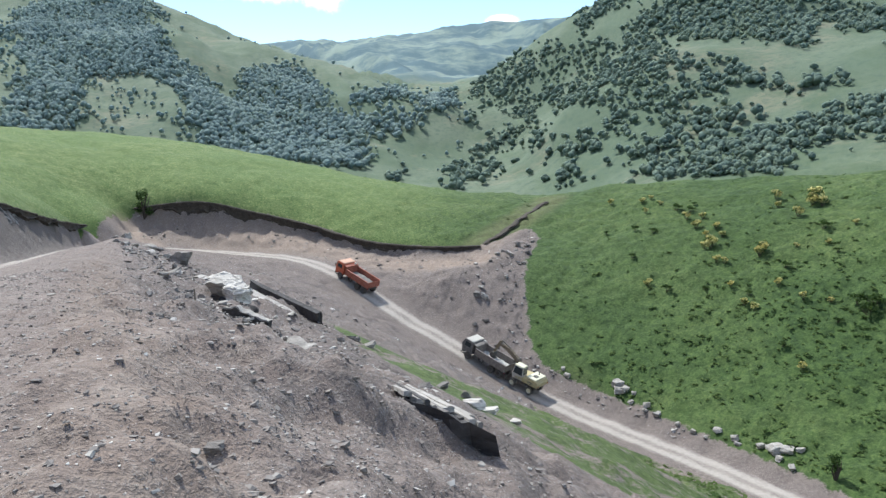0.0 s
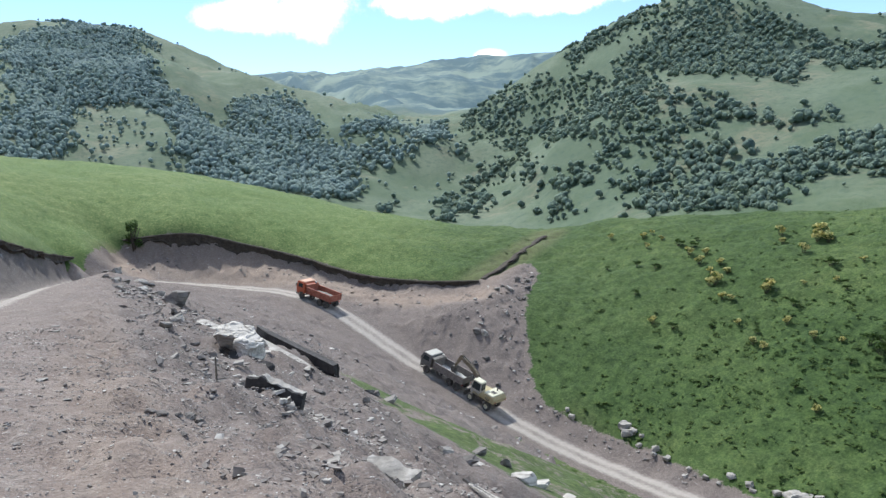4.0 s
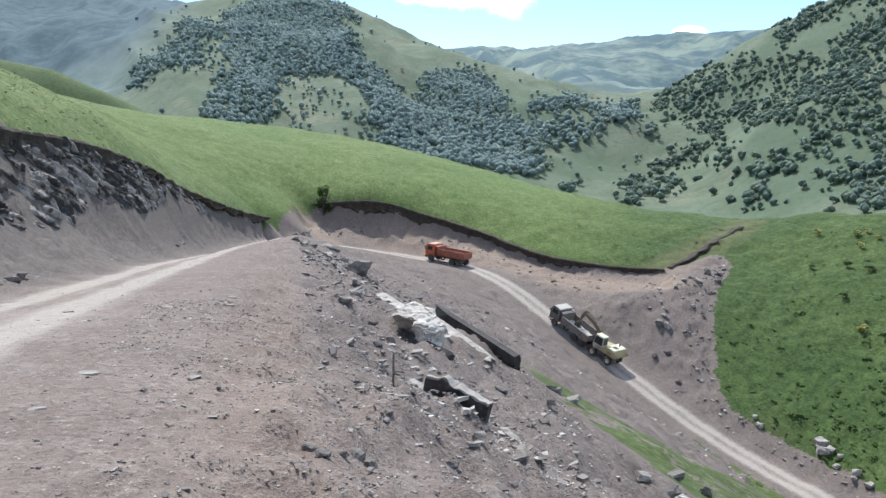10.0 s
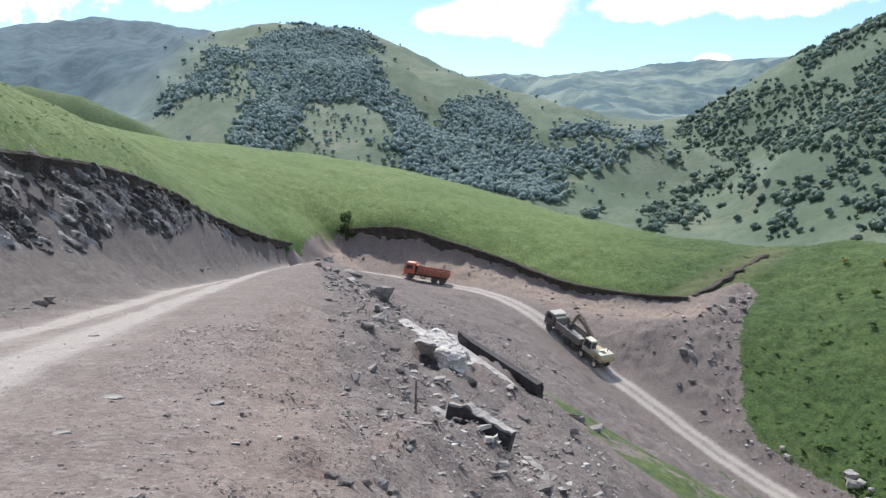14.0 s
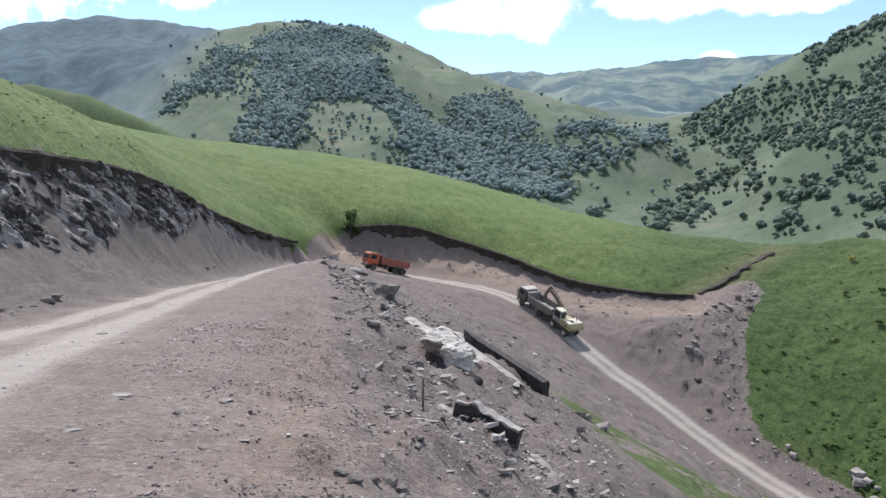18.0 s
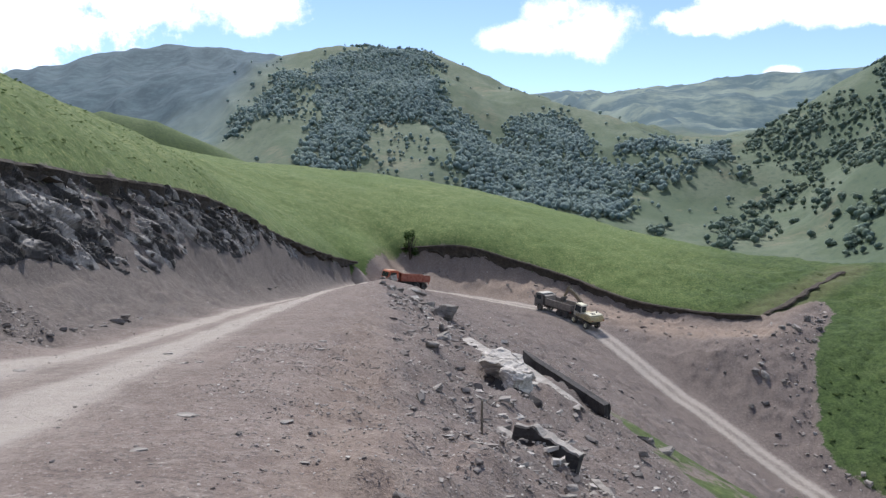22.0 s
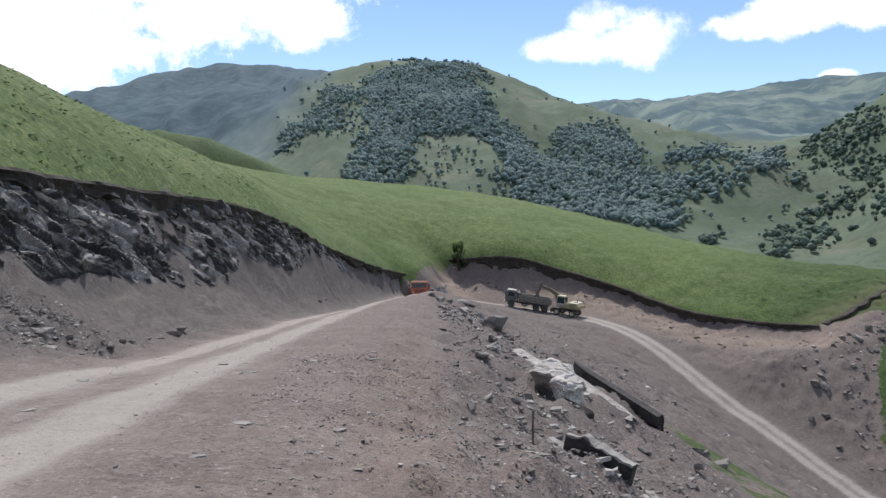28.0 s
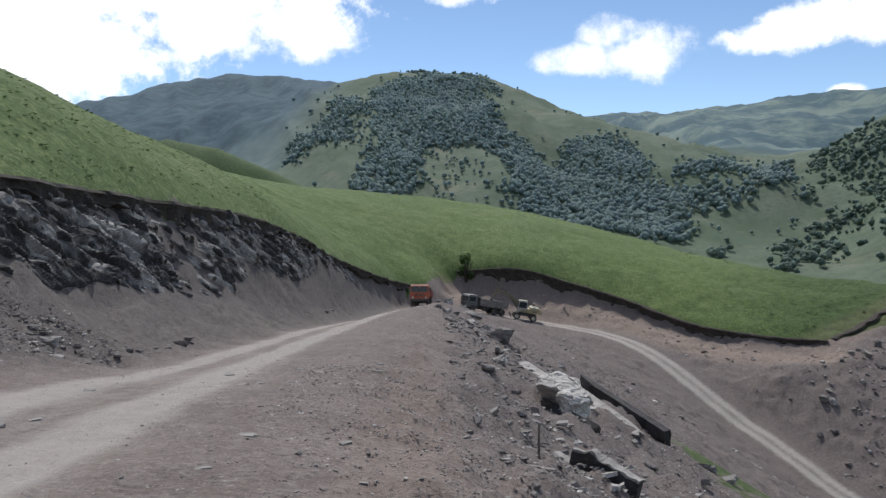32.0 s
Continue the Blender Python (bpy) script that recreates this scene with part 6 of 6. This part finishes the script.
def make_truck(name, cab_mat, roof_mat, body_mat, load_mat, load, rim_mat, label):
    """A three-axle dump truck, 7.4 m long; y is ahead."""
    t = new(name)
    part("chassis", block((-0.48, -0.36, -3.5, 3.3, 0.78, 1.02), (0.36, 0.48, -3.5, 3.3, 0.78, 1.02), (-0.4, 0.4, -3.4, -3.2, 0.8, 1.0), (-0.4, 0.4, -0.6, -0.4, 0.8, 1.0), (-0.4, 0.4, 1.2, 1.4, 0.8, 1.0), (-0.4, 0.4, -2.4, -2.1, 0.62, 0.95)), STEEL, t)
    for y in (2.55, -1.5, -2.85):
        part("axle", rod((-0.95, y, 0.54), (0.95, y, 0.54), 0.09), STEEL, t)
    cab = part("cab", profile([(3.62, 0.82), (3.70, 1.62), (3.52, 2.56), (3.36, 2.70), (1.98, 2.72), (1.86, 2.58), (1.86, 1.0), (2.1, 0.95), (2.15, 1.12), (2.95, 1.12), (3.05, 0.82)], -1.22, 1.22), cab_mat, t)
    part("roof", profile([(3.38, 2.70), (3.30, 2.80), (2.05, 2.82), (1.96, 2.71)], -1.14, 1.14, 0.03), roof_mat, cab)
    part("windscreen", profile([(3.693, 1.74), (3.545, 2.50), (3.52, 2.50), (3.66, 1.74)], -1.08, 1.08, 0.0), GLASS, cab, "dark windscreen")
    part("windscreen_post", block((-0.025, 0.025, 3.57, 3.60, 1.76, 2.48, 0)), cab_mat, cab)
    for s in (-1, 1):
        a, b = sorted((s * 1.21, s * 1.235))
        part("side_window", profile([(3.30, 1.82), (3.18, 2.46), (2.28, 2.46), (2.28, 1.82)], a, b, 0.0), GLASS, cab, "dark side window")
        part("door_panel", profile([(3.36, 1.18), (3.34, 1.76), (2.24, 1.76), (2.24, 1.18)], a, b, 0.0), cab_mat, cab)
        part("door_handle", block((*sorted((s * 1.235, s * 1.265)), 2.32, 2.48, 1.62, 1.67, 0.005)), STEEL, cab)
        part("mirror_arm", rod((s * 1.2, 3.4, 2.3), (s * 1.42, 3.52, 2.25), 0.018, 6), STEEL, cab)
        part("mirror", block((*sorted((s * 1.34, s * 1.54)), 3.48, 3.54, 1.9, 2.32, 0.02)), STEEL, cab)
        part("headlight", rod((s * 0.86, 3.60, 1.02), (s * 0.86, 3.72, 1.02), 0.11, 12), LAMP, cab)
        part("step", block((*sorted((s * 0.95, s * 1.2)), 3.0, 3.42, 0.52, 0.60, 0.01)), STEEL, cab)
        part("mudguard", block((*sorted((s * 0.70, s * 1.22)), 1.95, 3.12, 1.08, 1.14, 0.02)), STEEL, t)
        part("rear_mudguard", block((*sorted((s * 0.55, s * 1.2)), -3.5, -0.9, 1.13, 1.17, 0.01)), STEEL, t)
        part("tail_light", block((*sorted((s * 0.85, s * 1.05)), -3.68, -3.62, 0.92, 1.04, 0.01)), RED_LAMP, t)
    part("grille", block(*[(-0.62, 0.62, 3.66, 3.70, 1.16 + 0.085 * k, 1.21 + 0.085 * k, 0) for k in range(5)]), STEEL, cab)
    part("bumper", block((-1.2, 1.2, 3.55, 3.78, 0.55, 0.86, 0.05)), DUSTY if roof_mat is DUSTY else STEEL, t)
    part("wiper", block((-0.5, -0.46, 3.66, 3.69, 1.76, 2.2, 0), (0.4, 0.44, 3.66, 3.69, 1.76, 2.2, 0)), STEEL, cab)
    part("air_filter", rod((0.82, 1.62, 1.15), (0.82, 1.62, 2.75), 0.16), DUSTY, t, "pale air filter column behind the cab")
    part("exhaust", rod((-0.85, 1.62, 1.0), (-0.85, 1.62, 2.55), 0.07), STEEL, t)
    part("fuel_tank", rod((0.86, -0.45, 0.82), (0.86, 0.95, 0.82), 0.29, 14), STEEL, t)
    part("spare_wheel", lathe([(0.28, -0.12), (0.47, -0.14), (0.5, 0), (0.47, 0.14), (0.28, 0.12)]), RUBBER, t).location = (-0.86, 0.4, 0.9)
    # the tipping body
    body = part("dump_body", block((-1.2, 1.2, -3.7, 1.38, 1.17, 1.27), (-1.24, -1.17, -3.7, 1.38, 1.22, 2.16), (1.17, 1.24, -3.7, 1.38, 1.22, 2.16), (-1.24, 1.24, 1.30, 1.40, 1.22, 2.42)), body_mat, t)
    for s in (-1, 1):
        a, b = sorted((s * 1.24, s * 1.31))
        part("top_rail", block((*sorted((s * 1.15, s * 1.33)), -3.72, 1.42, 2.13, 2.23, 0.015)), body_mat, body)
        for k in range(6):
            part("rib", block((a, b, -3.5 + k * 0.93, -3.38 + k * 0.93, 1.2, 2.14, 0.01)), body_mat, body)
    part("tailgate", block((-1.2, 1.2, -3.78, -3.70, 1.22, 2.12), (-1.2, -1.1, -3.83, -3.77, 1.22, 2.12), (1.1, 1.2, -3.83, -3.77, 1.22, 2.12), (-1.2, 1.2, -3.83, -3.77, 1.62, 1.72)), body_mat, body)
    part("headboard_visor", profile([(1.30, 2.42), (1.40, 2.42), (1.78, 2.52), (1.76, 2.58), (1.30, 2.50)], -1.2, 1.2, 0.01), body_mat, body)
    part("load", heap_bm(-1.16, 1.16, -3.66, 1.30, load[0], load[1], load[2]), load_mat, body)
    wheels = []
    for x, y, w in ((-1.02, 2.55, 0.32), (1.02, 2.55, 0.32), (-0.93, -1.5, 0.58), (0.93, -1.5, 0.58), (-0.93, -2.85, 0.58), (0.93, -2.85, 0.58)):
        wheels.append((make_wheel(t, x, y, 0.52, w, rim_mat), x, y, 0.52))
    tagged(t, label, "truck")
    return t, wheels


ORANGE = plain("orange truck paint", (0.52, 0.095, 0.030), 0.5, 0, 0.25, 4, 0.25)
RUST = plain("red-brown dump body paint", (0.36, 0.085, 0.045), 0.65, 0, 0.3, 3, 0.35)
GREY = plain("dark grey cab paint", (0.105, 0.105, 0.108), 0.5, 0, 0.3, 4, 0.35)
BODY = plain("grey dump body paint", (0.195, 0.172, 0.158), 0.7, 0, 0.3, 3, 0.45)
YELLOW_PAINT = plain("yellow machine paint", (0.50, 0.41, 0.20), 0.55, 0, 0.3, 4, 0.5)
BOOM_PAINT = plain("worn ochre boom paint", (0.17, 0.125, 0.065), 0.6, 0, 0.35, 4, 0.5)
CREAM = plain("sun-bleached cream paint", (0.70, 0.66, 0.50), 0.55, 0, 0.2, 4, 0.2)

# Its roof is paler than the cab: sunlight put into the paint.
orange_truck, orange_wheels = make_truck("dump_truck", ORANGE, plain("orange roof with sun highlight", (0.66, 0.36, 0.24), 0.6, 0, 0.25, 4, 0.4), RUST, LOAD, (1.35, 1.75, 3.0), STEEL, "orange dump truck with a red-brown body climbing the dirt road")
grey_truck, grey_wheels = make_truck("dump_truck", GREY, DUSTY, BODY, CHALK, (1.30, 1.55, 9.0), STEEL, "dark grey dump truck with white roof and pale load")


def make_excavator():
    """A wheeled excavator; y is ahead, and its bucket rests in the truck before it."""
    t = new("wheeled_excavator")
    part("undercarriage", block((-0.5, 0.5, -1.75, 1.75, 0.62, 0.98, 0.05), (-0.95, 0.95, -0.6, 0.6, 0.72, 1.02, 0.05)), STEEL, t)
    for y in (-1.25, 1.25):
        part("axle", rod((-0.95, y, 0.52), (0.95, y, 0.52), 0.12), STEEL, t)
    part("turntable", rod((0, 0, 0.98), (0, 0, 1.18), 0.62, 20), STEEL, t)
    part("blade", profile([(2.1, 0.3), (2.2, 0.85), (2.3, 0.85), (2.22, 0.28)], -1.15, 1.15, 0.01), STEEL, t)
    house = part("house", profile([(1.0, 1.18), (1.0, 1.62), (0.35, 1.70), (-1.95, 1.98), (-2.15, 1.80), (-2.2, 1.22)], -1.2, 1.2, 0.06), YELLOW_PAINT, t)
    part("engine_cover", block((-1.12, 1.12, -1.9, -0.55, 1.93, 2.12, 0.05)), CREAM, house, "sun-bleached cream engine cover")
    part("vent", block((-0.5, 0.1, -1.6, -1.0, 2.12, 2.16, 0.01)), STEEL, house)
    part("muffler", rod((0.6, -1.2, 2.1), (0.6, -1.2, 2.5), 0.07, 10), STEEL, house)
    part("counterweight", profile([(-1.85, 1.2), (-1.9, 1.85), (-2.25, 1.75), (-2.32, 1.3)], -1.22, 1.22, 0.06), YELLOW_PAINT, house)
    for s in (-1, 1):
        part("side_grille", block(*[(*sorted((s * 1.19, s * 1.215)), -1.6, -0.9, 1.36 + 0.07 * k, 1.39 + 0.07 * k, 0) for k in range(5)]), STEEL, house)
        part("tail_light", block((*sorted((s * 0.9, s * 1.05)), -2.36, -2.30, 1.42, 1.52, 0.01)), RED_LAMP, house)
    cab = part("cab", profile([(1.35, 1.2), (1.42, 1.75), (1.22, 2.85), (0.0, 2.88), (-0.12, 1.9), (-0.12, 1.2)], -1.2, -0.28), DUSTY, t)
    part("roof", profile([(1.28, 2.84), (1.2, 2.95), (0.0, 2.96), (-0.06, 2.86)], -1.24, -0.24, 0.03), CREAM, cab)
    part("windscreen", profile([(1.43, 1.72), (1.26, 2.74), (1.22, 2.74), (1.38, 1.72)], -1.12, -0.36, 0.0), GLASS, cab)
    for x in ((-1.215, -1.19), (-0.29, -0.265)):
        part("side_window", profile([(1.26, 1.85), (1.12, 2.74), (0.08, 2.74), (0.02, 1.85)], *x, 0.0), GLASS, cab)
    part("rear_window", profile([(-0.135, 2.0), (-0.05, 2.74), (-0.03, 2.74), (-0.11, 2.0)], -1.1, -0.38, 0.0), GLASS, cab)
    part("mirror", block((-1.45, -1.28, 1.3, 1.34, 2.1, 2.45, 0.01)), STEEL, cab)
    boom = part("boom", beam([(0.25, 0.75, 1.55), (0.25, 1.9, 2.75), (0.25, 3.0, 3.35), (0.25, 4.75, 3.75)], 0.36, [0.42, 0.55, 0.52, 0.34]), BOOM_PAINT, t)
    part("boom_cylinder", rod((0.02, 1.0, 1.3), (0.02, 2.3, 2.65), 0.075), STEEL, boom)
    part("boom_cylinder", rod((0.48, 1.0, 1.3), (0.48, 2.3, 2.65), 0.075), STEEL, boom)
    stick = part("stick", beam([(0.25, 4.55, 4.15), (0.25, 4.78, 3.72), (0.25, 5.35, 2.35)], 0.28, [0.22, 0.40, 0.24]), BOOM_PAINT, t)
    part("stick_cylinder", rod((0.25, 3.1, 3.75), (0.25, 4.52, 4.2), 0.07), STEEL, stick)
    part("bucket", profile([(5.2, 2.4), (5.55, 2.3), (5.75, 1.85), (5.55, 1.5), (5.1, 1.5), (4.95, 1.62), (5.3, 1.75), (5.35, 1.95), (5.1, 2.15)], -0.12, 0.62, 0.02), STEEL, stick)
    part("bucket_link", rod((0.25, 5.1, 3.0), (0.25, 5.5, 2.3), 0.05, 8), STEEL, stick)
    wheels = [(make_wheel(t, x, y, 0.5, 0.42, CREAM), x, y, 0.5) for x in (-0.98, 0.98) for y in (-1.25, 1.25)]
    tagged(t, "yellow wheeled excavator with cream covers, its bucket in the truck ahead", "excavator")
    return t, wheels


excavator, excavator_wheels = make_excavator()
SIZES = {orange_truck.name: 0.91, grey_truck.name: 0.91, excavator.name: 0.98}
for vehicle in (orange_truck, grey_truck, excavator):
    vehicle.scale = (SIZES[vehicle.name],) * 3


# ---- what moves ----
def motions():
    """The trucks and the excavator climb the lower road, round the bend and on to the upper road."""
    track = np.concatenate([lower[::-1], upper[::-1][1:]])
    way = np.r_[0, np.cumsum(np.linalg.norm(np.diff(track, axis=0), axis=1))]

    def spot(s):
        return np.array([np.interp(s, way, track[:, k]) for k in range(3)])

    def ride(thing, wheels, times, metres, front, rear):
        d, size = np.polyfit(times, metres, 6), SIZES[thing.name]
        front, rear = front * size, rear * size
        gone = lambda t: float(np.polyval(d, t))
        rows = []
        for k in range(65):
            t = k * 0.5
            s = gone(t)
            a, b = spot(s + front), spot(s + rear)
            ahead = Vector(a - b).normalized()
            heading, climb = math.degrees(math.atan2(-ahead.x, ahead.y)), math.degrees(math.asin(ahead.z))
            mid = b + (a - b) * (-rear / (front - rear))
            rows.append((t, pose(*mid, climb, 0, heading)))
        walk(thing, rows)
        for wheel, x, y, r in wheels:
            turns = []
            for k in range(108):
                t = min(32.0, k * 0.3)
                turns.append((t, pose(x, y, r, -math.degrees((gone(t) - gone(0)) / (r * size)))))
            walk(wheel, turns)

    ride(orange_truck, orange_wheels, [0, 5, 9, 13, 17, 20, 23, 25, 27, 28, 29, 31, 32], [147.5, 156.0, 162.2, 169.4, 176.5, 181.8, 186.2, 188.7, 190.8, 192.3, 194.5, 200.2, 203.2], 2.55, -2.2)
    stops = [0, 5, 9, 13, 17, 20, 24, 28, 32]
    ride(grey_truck, grey_wheels, stops, [123.2, 131.8, 137.4, 143.0, 149.4, 155.4, 164.2, 173.0, 181.0], 2.55, -2.2)
    ride(excavator, excavator_wheels, stops, [117.3, 125.5, 131.4, 137.4, 144.0, 149.8, 158.2, 166.7, 174.4], 1.25, -1.25)


motions()
